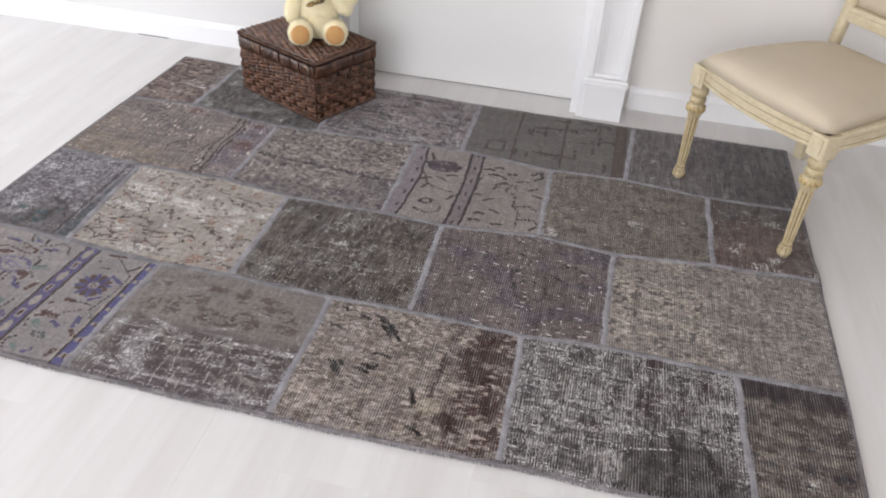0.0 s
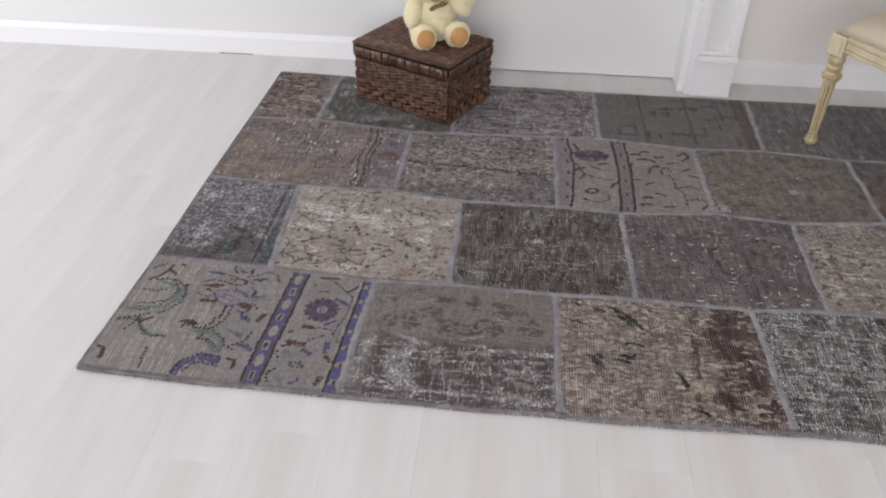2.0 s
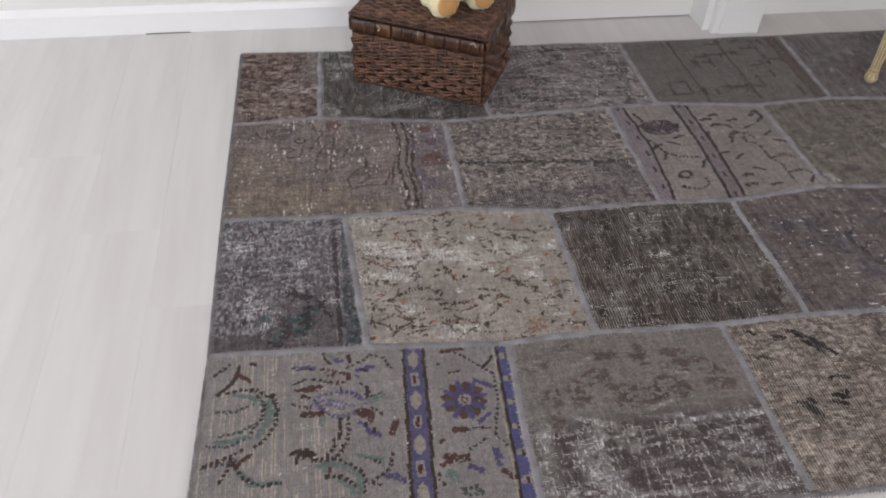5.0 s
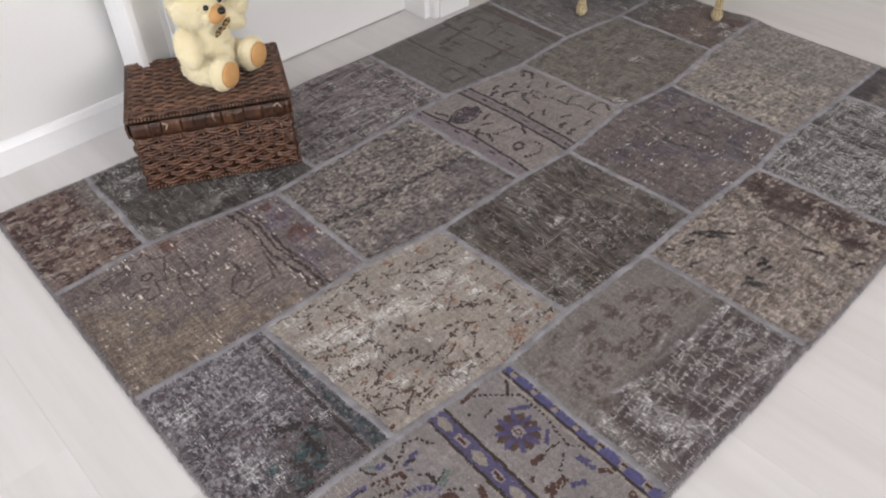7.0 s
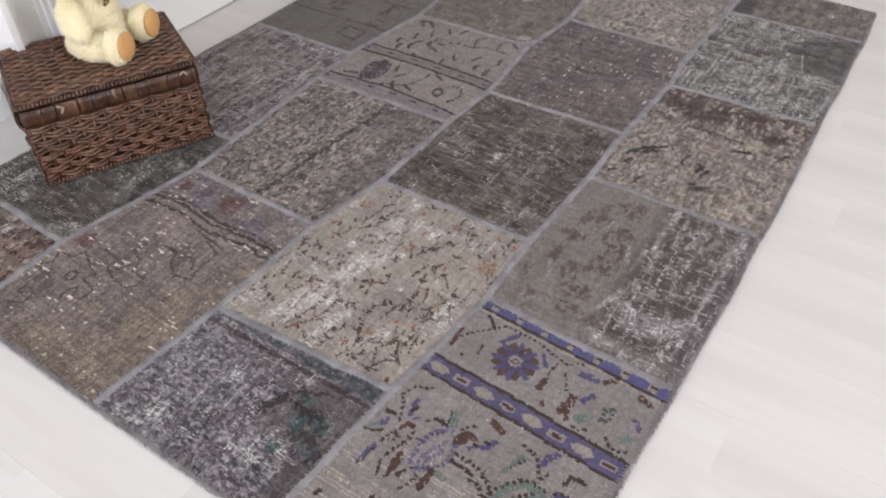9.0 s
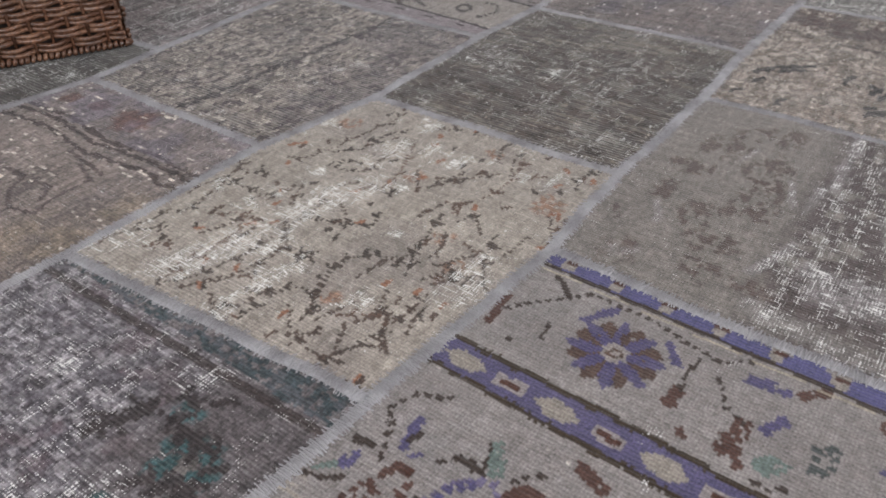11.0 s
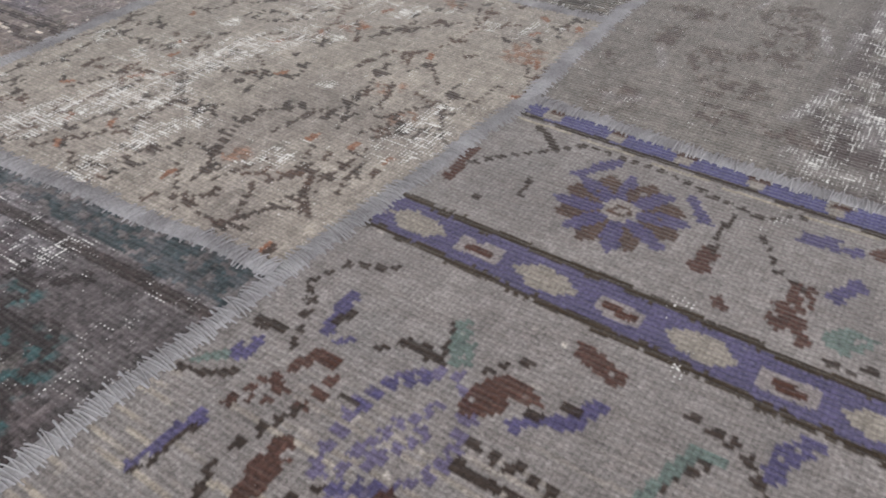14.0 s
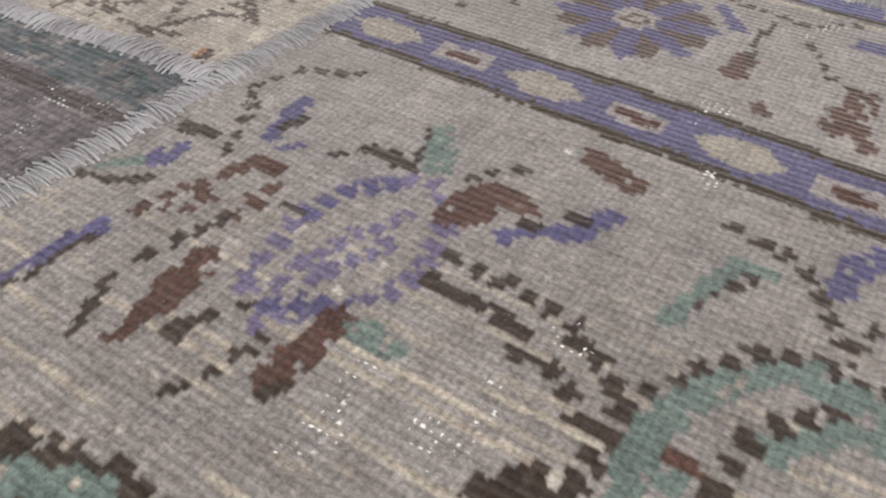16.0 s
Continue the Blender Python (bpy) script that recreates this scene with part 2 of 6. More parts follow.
def ball(bm, centre, radii, sub=3, turn=None, mat=0):
    m = Matrix.Translation(centre) @ (turn or Matrix()) @ Matrix.Diagonal((*radii, 1))
    r = bmesh.ops.create_icosphere(bm, subdivisions=sub, radius=1, matrix=m)
    for f in {f for v in r["verts"] for f in v.link_faces}:
        f.material_index = mat
    return r["verts"]


def lathe(bm, rings, sides=20, flutes=0, depth=0.0, span=(0, 0)):
    """A turned piece from (height, radius) rings; flutes are cut between the heights of span."""
    rows = []
    for z, r in rings:
        row = []
        for k in range(sides):
            a = 2 * math.pi * k / sides
            rr = r * (1 - depth * (0.5 + 0.5 * math.cos(flutes * a))) if flutes and span[0] <= z <= span[1] else r
            row.append(bm.verts.new((rr * math.cos(a), rr * math.sin(a), z)))
        rows.append(row)
    for p, q in zip(rows, rows[1:]):
        for k in range(sides):
            bm.faces.new((p[k], p[(k + 1) % sides], q[(k + 1) % sides], q[k]))
    bm.faces.new(rows[0][::-1])
    bm.faces.new(rows[-1])
    return bm


def tube(bm, points, radius, sides=6, flat=1.0, up=Vector((0, 0, 1)), mat=0, taper=False):
    """A rod along points; flat squashes it along up."""
    rows = []
    pts = [Vector(p) for p in points]
    for k, p in enumerate(pts):
        d = (pts[min(k + 1, len(pts) - 1)] - pts[max(k - 1, 0)]).normalized()
        s = d.cross(up)
        s = s.normalized() if s.length > 1e-6 else Vector((1, 0, 0))
        n = s.cross(d)
        r = radius * (1 - 0.7 * k / (len(pts) - 1)) if taper else radius
        rows.append([bm.verts.new(p + r * (math.cos(a) * s + flat * math.sin(a) * n)) for a in (2 * math.pi * i / sides for i in range(sides))])
    for p, q in zip(rows, rows[1:]):
        for i in range(sides):
            bm.faces.new((p[i], p[(i + 1) % sides], q[(i + 1) % sides], q[i])).material_index = mat
    bm.faces.new(rows[0][::-1]).material_index = mat
    bm.faces.new(rows[-1]).material_index = mat
    return bm


# ---- the room ----
X0, X1, Y0, Y1, TOP = -3.0, 4.2, -3.4, 1.92, 2.65
sub = part("floor", boxed(X0 - 0.1, X1 + 0.1, Y0 - 0.1, Y1 + 0.3, -0.05, -0.004), SUBFLOOR)
tagged(sub, "whitewashed wooden laminate plank floor", "floor", kind="structure")
ceil = part("ceiling", boxed(X0 - 0.15, X1 + 0.15, Y0 - 0.15, Y1 + 0.3, TOP, TOP + 0.1), WALL)
tagged(ceil, "plain white painted ceiling", "ceiling", kind="structure")


def wall(name, bm, label, paint=WALL):
    return tagged(part(name, bm, paint), label, "wall", kind="structure")


# wall with the doorway: doorway from x 0.62 to 1.66
DX0, DX1, DTOP, BACK_R = 0.76, 1.66, 2.1, 1.88
bm = boxed(X0, DX0 - 0.002, Y1, Y1 + 0.15, -0.01, TOP)
box(bm, DX0 - 0.002, DX1 + 0.002, Y1, Y1 + 0.15, DTOP, TOP)
wall("wall_north_left", bm, "white painted wall beside the doorway")
wall("wall_north_right", boxed(DX1 + 0.002, X1, BACK_R, Y1 + 0.15, -0.01, TOP), "warm off-white painted wall beside the door casing", WALL_WARM)
bm = boxed(X0 - 0.12, X0, Y0, -0.7, -0.01, TOP)
box(bm, X0 - 0.12, X0, 1.3, Y1 + 0.15, -0.01, TOP)
box(bm, X0 - 0.12, X0, -0.7, 1.3, -0.01, 0.55)
box(bm, X0 - 0.12, X0, -0.7, 1.3, 2.35, TOP)
wall("wall_west", bm, "plain white painted wall with a window opening")
wall("wall_east", boxed(X1, X1 + 0.12, Y0, Y1 + 0.15, -0.01, TOP), "plain white painted wall")
bm = boxed(X0, -0.55, Y0 - 0.12, Y0, -0.01, TOP)
box(bm, 2.15, X1, Y0 - 0.12, Y0, -0.01, TOP)
box(bm, -0.55, 2.15, Y0 - 0.12, Y0, -0.01, 0.6)
box(bm, -0.55, 2.15, Y0 - 0.12, Y0, 2.4, TOP)
wall("wall_south", bm, "plain white painted wall with a wide window opening")

# door leaf that closes the doorway
bm = boxed(DX0 + 0.004, DX1 - 0.004, 1.878, 1.915, 0.004, DTOP - 0.004, bevel=0.002)
tagged(part("door_1", bm, DOOR), "closed flush white painted door", "door", kind="structure")


def skirting(name, x0, x1, y, h):
    prof = [(0, 0), (-0.014, 0), (-0.014, h - 0.022), (-0.010, h - 0.012), (-0.006, h - 0.004), (-0.002, h), (0, h)]
    bm = bmesh.new()
    a, b = [bm.verts.new((x0, y + p, z)) for p, z in prof], [bm.verts.new((x1, y + p, z)) for p, z in prof]
    for k in range(len(prof)):
        q = (k + 1) % len(prof)
        bm.faces.new((a[k], b[k], b[q], a[q]))
    bm.faces.new(a)
    bm.faces.new(b[::-1])
    return tagged(part(name, bm, TRIM), "white painted skirting board at the foot of the wall", "baseboard", kind="structure")


skirting("baseboard", X0, 0.569, Y1, 0.095)
# thin dark strip before the board paints the shade of a gap beneath it
gap = part("gap_shade_strip", boxed(-0.262, -0.118, 1.9035, 1.9058, 0.0006, 0.0026), GAP_SHADE, sub, "dark strip painted as the shade of a gap under the skirting board")
skirting("baseboard", 1.868, X1, BACK_R, 0.095)


def casing(name, x_in, side):
    """A stepped door casing with a sunk panel and a plinth block; side is -1 left of the doorway, 1 right of it."""
    root = empty(name, pose(0, 0, 0), "white painted moulded door casing with plinth block", "door casing", kind="structure")

    def sx(a, b):
        lo, hi = sorted((x_in + side * a, x_in + side * b))
        return lo, hi

    part("plinth", boxed(*sx(0.042, 0.19), 1.728, 1.879, 0, 0.135, bevel=0.003), TRIM, root)
    cap = bmesh.new()
    for k, (o, z0, z1) in enumerate(((0.006, 0.136, 0.144), (0.010, 0.1445, 0.152), (0.003, 0.1525, 0.166))):
        box(cap, *sx(0.042 - o, 0.19 + o), 1.728 - o, 1.879, z0, z1, bevel=0.003)
    part("plinth_cap", cap, TRIM, root)
    part("inner_step", boxed(*sx(-0.005, 0.02), 1.765, 1.90, 0, 2.2, bevel=0.002), TRIM, root)
    part("inner_bead", boxed(*sx(0.020, 0.042), 1.738, 1.90, 0, 2.2, bevel=0.002), TRIM, root)
    part("stile", boxed(*sx(0.042, 0.062), 1.733, 1.878, 0.167, 2.2, bevel=0.002), TRIM, root)
    part("stile", boxed(*sx(0.168, 0.188), 1.733, 1.878, 0.167, 2.2, bevel=0.002), TRIM, root)
    part("rail", boxed(*sx(0.0625, 0.1675), 1.735, 1.878, 0.167, 0.182, bevel=0.004), TRIM, root)
    panel = bmesh.new()
    for a, b, y in ((0.062, 0.076, 1.745), (0.076, 0.09, 1.755), (0.09, 0.14, 1.761), (0.14, 0.154, 1.755), (0.154, 0.168, 1.745)):
        box(panel, *sx(a, b), y, 1.877, 0.182, 2.2, bevel=0.001)
    part("panel", panel, TRIM, root)
    return root


casing("casing_right", DX1, 1)
casing("casing_left", DX0, -1)


# ---- chair ----
def chair():
    fl, fr = Vector((2.062, 1.36, 0)), Vector((2.362, 0.985, 0))
    mid = (fl + fr) / 2
    ang = math.degrees(math.atan2((fr - fl).y, (fr - fl).x))
    root = empty("chair", pose(mid.x, mid.y, 0.0122, 0, 0, ang), "antique cream painted carved chair with beige linen seat on rug", "chair")
    W, D = 0.24, 0.475
    rings = [(0.0, 0.010), (0.004, 0.016), (0.016, 0.021), (0.028, 0.020), (0.036, 0.0145), (0.040, 0.017), (0.044, 0.0145)]
    rings += [(0.045 + 0.0149 * k, 0.0145 + 0.0062 * k / 13) for k in range(14)]
    rings += [(0.242, 0.024), (0.247, 0.0265), (0.252, 0.022), (0.262, 0.0275), (0.270, 0.025), (0.275, 0.0195), (0.280, 0.0245), (0.288, 0.026), (0.296, 0.0235), (0.299, 0.018), (0.304, 0.024), (0.314, 0.0275), (0.326, 0.0245), (0.333, 0.018)]
    for sx in (-1, 1):
        bm = bmesh.new()
        lathe(bm, rings, 64, 8, 0.34, (0.046, 0.238))
        leg = part("front_leg", bm, AGED_PAINT, root, "turned and fluted cream painted leg", True)
        leg.location = (sx * W, 0, 0)
        leg.parent = root
        # glaze lines in flutes, rings and foot; they also darken recesses as painted shade
        bm = bmesh.new()
        for k in range(8):
            a = 2 * math.pi * (k + 0.0) / 8
            pts = [(0.0146 + 0.0062 * i / 5, 0.047 + 0.038 * i) for i in range(6)]
            tube(bm, [(0.685 * r * math.cos(a), 0.685 * r * math.sin(a), z) for r, z in pts], 0.0019, 5)
        for z, r in ((0.0435, 0.0150), (0.250, 0.0235), (0.2765, 0.0205), (0.3005, 0.0195)):
            lathe(bm, [(z - 0.0016, r), (z, r + 0.0006), (z + 0.0016, r)], 24)
        for k in range(9):
            a = 2 * math.pi * k / 9
            tube(bm, [(r * math.cos(a), r * math.sin(a), z) for r, z in ((0.0145, 0.004), (0.0205, 0.014), (0.0202, 0.026), (0.0150, 0.035))], 0.0017, 5)
        part("flute_lines", bm, GLAZE_SHADE, leg, "brown glaze lines that also paint the shade in the flutes", True)
        bm = bmesh.new()
        for k in range(12):
            a = 2 * math.pi * k / 12
            ball(bm, (0.0265 * math.cos(a), 0.0265 * math.sin(a), 0.258), (0.006, 0.006, 0.012), 1)
        ob = part("leaf_collar", bm, GILT, leg, "carved leaf collar", True)
        bm = boxed(-0.028, 0.028, -0.028, 0.028, 0.334, 0.402, bevel=0.003)
        box(bm, -0.016, 0.016, -0.0315, -0.0285, 0.345, 0.393, bevel=0.001)
        blk = part("corner_block", bm, CREAM_PAINT, root)
        blk.location = (sx * W, 0, 0)
        bm = bmesh.new()
        x, dx = sx * (W - 0.05), sx * 0.012
        lo = [(x - 0.018 + dx * 1.5, D + 0.045), (x + 0.018 + dx * 1.5, D + 0.045), (x + 0.018 + dx * 1.5, D + 0.08), (x - 0.018 + dx * 1.5, D + 0.08)]
        hi = [(x - 0.021, D - 0.02), (x + 0.021, D - 0.02), (x + 0.021, D + 0.024), (x - 0.021, D + 0.024)]
        a, b = [bm.verts.new((px, py, 0)) for px, py in lo], [bm.verts.new((px, py, 0.40)) for px, py in hi]
        for k in range(4):
            bm.faces.new((a[k], a[(k + 1) % 4], b[(k + 1) % 4], b[k]))
        bm.faces.new(a[::-1])
        bm.faces.new(b)
        bmesh.ops.bevel(bm, geom=list(bm.edges), offset=0.003, segments=1, affect="EDGES")
        part("rear_leg", bm, CREAM_PAINT, root, "square splayed rear leg").location.z = -0.012
        bm = bmesh.new()
        tube(bm, [(sx * (W - 0.05), D + 0.0, 0.40), (sx * (W - 0.047), D + 0.02, 0.52), (sx * (W - 0.04), D + 0.06, 0.70), (sx * (W - 0.035), D + 0.12, 0.94)], 0.021, 8)
        part("back_post", bm, CREAM_PAINT, root, "", True)

    def apron(name, p, q, bow):
        """A rail from p to q that bows outwards by bow, with a sunk panel and two beads."""
        bm = bmesh.new()
        p, q = Vector(p), Vector(q)
        d = (q - p).normalized()
        out = Vector((d.y, -d.x, 0))
        n = 14
        prof = [(-0.022, 0.352), (0.008, 0.352), (0.013, 0.355), (0.013, 0.362), (0.009, 0.365), (0.009, 0.388), (0.013, 0.391), (0.014, 0.402), (0.008, 0.406), (-0.022, 0.406)]
        rows = []
        for k in range(n + 1):
            s = k / n
            c = p.lerp(q, s) + out * bow * 4 * s * (1 - s)
            rows.append([bm.verts.new((c.x + out.x * o, c.y + out.y * o, z)) for o, z in prof])
        for a, b in zip(rows, rows[1:]):
            for k in range(len(prof)):
                bm.faces.new((a[k], b[k], b[(k + 1) % len(prof)], a[(k + 1) % len(prof)]))
        bm.faces.new(rows[0][::-1])
        bm.faces.new(rows[-1])
        rail = part(name, bm, CREAM_PAINT, root)
        # glaze along both apron grooves, with their shade painted in
        for z in (0.3645, 0.3885):
            bm = bmesh.new()
            tube(bm, [p.lerp(q, k / n) + out * (bow * 4 * (k / n) * (1 - k / n) + 0.0092) + Vector((0, 0, z)) for k in range(n + 1)], 0.0013, 5)
            part("bead_line", bm, GLAZE_SHADE, rail, "brown glaze line that also paints the groove's shade")
        return rail

    apron("front_apron", (-W + 0.029, -0.012, 0), (W - 0.029, -0.012, 0), 0.026)
    apron("side_apron", (W + 0.01, 0.029, 0), (W - 0.03, D - 0.01, 0), 0.012)
    apron("side_apron", (-W + 0.03, D - 0.01, 0), (-W - 0.01, 0.029, 0), 0.012)
    apron("rear_apron", (W - 0.07, D + 0.01, 0), (-W + 0.07, D + 0.01, 0), 0.0)
    bm = bmesh.new()
    nx, ny = 28, 26
    grid = []
    for j in range(ny + 1):
        v = j / ny
        row = []
        for i in range(nx + 1):
            u = 2 * i / nx - 1
            half = W + 0.018 - 0.045 * v
            y = -0.018 - 0.028 * (1 - u * u) * (1 - v) + v * (D + 0.015)
            dome = (1 - abs(u) ** 3.2) * (1 - abs(2 * v - 1) ** 3.2)
            row.append(bm.verts.new((u * half, y, 0.407 + 0.070 * dome ** 0.36)))
        grid.append(row)
    for a, b in zip(grid, grid[1:]):
        for i in range(nx):
            bm.faces.new((a[i], a[i + 1], b[i + 1], b[i]))
    rim = [grid[0][i] for i in range(nx + 1)] + [grid[j][nx] for j in range(1, ny + 1)] + [grid[ny][i] for i in range(nx - 1, -1, -1)] + [grid[j][0] for j in range(ny - 1, 0, -1)]
    bm.faces.new(rim[::-1])
    seat = part("seat", bm, LINEN, root, "domed beige linen upholstered seat", True)
    for z, y in ((0.535, 0.022), (0.93, 0.118)):
        bm = boxed(-W + 0.066, W - 0.066, D + y - 0.018, D + y + 0.014, z - 0.025, z + 0.022, bevel=0.006)
        box(bm, -W + 0.066, W - 0.066, D + y - 0.024, D + y - 0.0185, z - 0.008, z + 0.008, bevel=0.002)
        part("back_rail", bm, CREAM_PAINT, root)
    bm = bmesh.new()
    rows = []
    for j in range(13):
        v = j / 12
        rows.append([])
        for i in range(15):
            u = 2 * i / 14 - 1
            puff = 0.022 * (1 - abs(u) ** 4) * (1 - abs(2 * v - 1) ** 4)
            rows[-1].append(bm.verts.new((u * (W - 0.062), D + 0.026 + 0.085 * v - puff, 0.558 + 0.346 * v)))
    for a, b in zip(rows, rows[1:]):
        for i in range(14):
            bm.faces.new((a[i], a[i + 1], b[i + 1], b[i]))
    r = bmesh.ops.extrude_face_region(bm, geom=list(bm.faces))
    bmesh.ops.translate(bm, verts=[g for g in r["geom"] if isinstance(g, bmesh.types.BMVert)], vec=(0, 0.03, 0))
    part("back_pad", bm, LINEN, root, "beige linen back pad", True)
    return root


chair()


# ---- wicker basket ----
def basket():
    W, D, H = 0.408, 0.292, 0.205
    root = empty("wicker_basket", pose(0.665, 1.563, 0.0125, 0, 0, -27.0), "dark brown woven wicker basket with closed hinged lid, on the rug", "basket")
    # solid box whose near-black colour gives the basket's inner shade between strands
    part("core", boxed(-W / 2 + 0.012, W / 2 - 0.012, -D / 2 + 0.012, D / 2 - 0.012, 0.004, H + 0.005), WICKER_SHADE, root, "near-black box that paints the shade inside the weave")
    rnd = random.Random(4)
    bm = bmesh.new()
    tube(bm, [(0, 0, 0.006), (0, 0, H - 0.03)], 0.003, 6)
    stake_mesh = mesh_of("stake", bm, WICKER, True)

    def side(p, q, out, rows, z0, dz, name):
        """Rows of strands that pass in and out round upright stakes from p to q."""
        p, q, out = Vector(p), Vector(q), Vector(out)
        length = (q - p).length
        n = max(4, round(length / 0.029))
        for k in range(n + 1):
            stick = new("stake", stake_mesh)
            stick.parent, stick.location = root, p.lerp(q, k / n)
        for r in range(rows):
            bm = bmesh.new()
            ph = rnd.uniform(-0.7, 0.7)
            for two in (-1, 1):
                pts = []
                steps = n * 8
                sag = rnd.uniform(-0.0012, 0.0012)
                for s in range(steps + 1):
                    t = s / steps
                    wv = math.cos(math.pi * (t * n + r + 0.05 * two) + ph)
                    z = z0 + r * dz + two * 0.0045 + 0.0009 * math.sin(math.pi * (t * n + r) + ph) + sag * math.sin(3 * t) + 0.0012 * noise.noise(Vector((t * 9, r * 3.1, two)))
                    pts.append(p.lerp(q, t) + out * (0.0056 * wv) + Vector((0, 0, z)))
                tube(bm, pts, 0.0048 + rnd.uniform(-0.0006, 0.0006), 7, 0.95)
            part(name, bm, WICKER, root, "", True)

    hx, hy = W / 2, D / 2
    ROWS_N, Z0, DZ = 8, 0.024, 0.0190
    side((-hx, -hy, 0), (hx, -hy, 0), (0, -1, 0), ROWS_N, Z0, DZ, "woven_strand")
    side((hx, -hy, 0), (hx, hy, 0), (1, 0, 0), ROWS_N, Z0, DZ, "woven_strand")
    side((hx, hy, 0), (-hx, hy, 0), (0, 1, 0), ROWS_N, Z0, DZ, "woven_strand")
    side((-hx, hy, 0), (-hx, -hy, 0), (-1, 0, 0), ROWS_N, Z0, DZ, "woven_strand")
    for sx in (-1, 1):
        for sy in (-1, 1):
            bm = bmesh.new()
            tube(bm, [(sx * (hx - 0.003), sy * (hy - 0.003), 0.004 + 0.02 * k) for k in range(10)], 0.0055, 8)
            part("corner_post", bm, WICKER, root, "", True)

    def rope(name, z, ox, oy, rad, pitch, mat=WICKER):
        """A wrapped border: short slanting wraps all round."""
        bm = bmesh.new()
        cs = [(-ox, -oy), (ox, -oy), (ox, oy), (-ox, oy), (-ox, -oy)]
        for (ax, ay), (bx, by) in zip(cs, cs[1:]):
            L = math.hypot(bx - ax, by - ay)
            n = int(L / pitch)
            for k in range(n):
                t = (k + 0.5) / n
                c = Vector((ax + (bx - ax) * t, ay + (by - ay) * t, z))
                d = Vector(((bx - ax) / L, (by - ay) / L, 0))
                rot = Vector((1, 0, 0)).rotation_difference(d).to_matrix().to_4x4() @ pose(0, 0, 0, 0, 25, 12)
                ball(bm, c, (pitch * 0.52, rad, rad * rnd.uniform(0.9, 1.1)), 1, rot)
        return part(name, bm, mat, root, "", True)

    rope("base_border", 0.009, hx + 0.003, hy + 0.003, 0.0085, 0.0095)
    # flat strips under the lid
    z0, z1 = 0.170, 0.213
    for (ax, ay), (bx, by), (ox, oy) in (((-hx, -hy), (hx, -hy), (0, -1)), ((hx, -hy), (hx, hy), (1, 0)), ((hx, hy), (-hx, hy), (0, 1)), ((-hx, hy), (-hx, -hy), (-1, 0))):
        L = math.hypot(bx - ax, by - ay)
        t = 0.0
        while t < L - 0.004:
            w = min(rnd.uniform(0.022, 0.05), L - t)
            bm = bmesh.new()
            tilt, outw = rnd.uniform(-0.002, 0.002), rnd.uniform(0.0075, 0.0105)
            rows = []
            for i in range(5):
                s = t + (w - 0.0012) * i / 4
                cx, cy = ax + (bx - ax) * s / L, ay + (by - ay) * s / L
                o = outw + 0.0010 * math.sin(math.pi * i / 4) + tilt * (i - 2) / 2
                col = []
                for j in range(4):
                    zz = z0 + (z1 - z0) * j / 3
                    oo = o + 0.002 * math.sin(math.pi * j / 3)
                    col.append([bm.verts.new((cx + ox * oo, cy + oy * oo, zz)), bm.verts.new((cx + ox * (oo - 0.006), cy + oy * (oo - 0.006), zz))])
                rows.append(col)
            for a, b in zip(rows, rows[1:]):
                for j in range(3):
                    bm.faces.new((a[j][0], b[j][0], b[j + 1][0], a[j + 1][0]))
                    bm.faces.new((a[j][1], a[j + 1][1], b[j + 1][1], b[j][1]))
                bm.faces.new((a[0][0], a[0][1], b[0][1], b[0][0]))
                bm.faces.new((a[3][0], b[3][0], b[3][1], a[3][1]))
            for e in (rows[0], rows[-1]):
                for j in range(3):
                    bm.faces.new((e[j][0], e[j + 1][0], e[j + 1][1], e[j][1]))
            part("flat_strip", bm, WICKER_FLAT, root, "flat dark leaf strip", True)
            t += w
    for x, z, a in ((-0.115, 0.197, 20), (0.178, 0.205, -35)):
        bm = bmesh.new()
        tube(bm, [(0, 0, -0.008), (0.002, -0.002, 0.008)], 0.0028, 6)
        tube(bm, [(0, 0, 0.007), (-0.012, -0.002, 0.009)], 0.0028, 6)
        ob = part("cane_peg", bm, PALE_STICK, root, "pale broken cane end", True)
        ob.matrix_basis = pose(x, -hy - 0.0125, z, 0, a, 0)
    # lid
    # near-black slab paints the shade between the lid's strands
    lid = part("lid", boxed(-hx - 0.002, hx + 0.002, -hy - 0.002, hy + 0.002, 0.214, 0.222), WICKER_SHADE, root, "woven wicker lid")
    lz = 0.2275
    n = 15
    for k in range(n + 1):
        bm = bmesh.new()
        x = -hx + W * k / n
        tube(bm, [(x, -hy, lz - 0.002), (x, 0, lz - 0.001), (x, hy, lz - 0.002)], 0.0035, 6)
        part("lid_stake", bm, WICKER, lid, "", True)
    m = 24
    for r in range(m):
        bm = bmesh.new()
        y = -hy + 0.007 + (D - 0.014) * r / (m - 1)
        for two in (0,):
            pts = []
            steps = n * 6
            shift = rnd.uniform(-0.5, 0.5)
            for s in range(steps + 1):
                t = s / steps
                ph = math.pi * (t * n + r + 0.4 * shift)
                pts.append((-hx + W * t, y + 0.0018 * math.sin(ph + 0.6) + 0.001 * noise.noise(Vector((t * 8, r, two))), lz + 0.0034 * math.cos(ph)))
            tube(bm, pts, 0.0060 + rnd.uniform(-0.0010, 0.0008), 8)
        part("lid_strand", bm, WICKER, lid, "", True)
    ob = rope("lid_border", 0.2235, hx + 0.006, hy + 0.006, 0.0068, 0.0088)
    ob.parent = lid
    return root


basket()


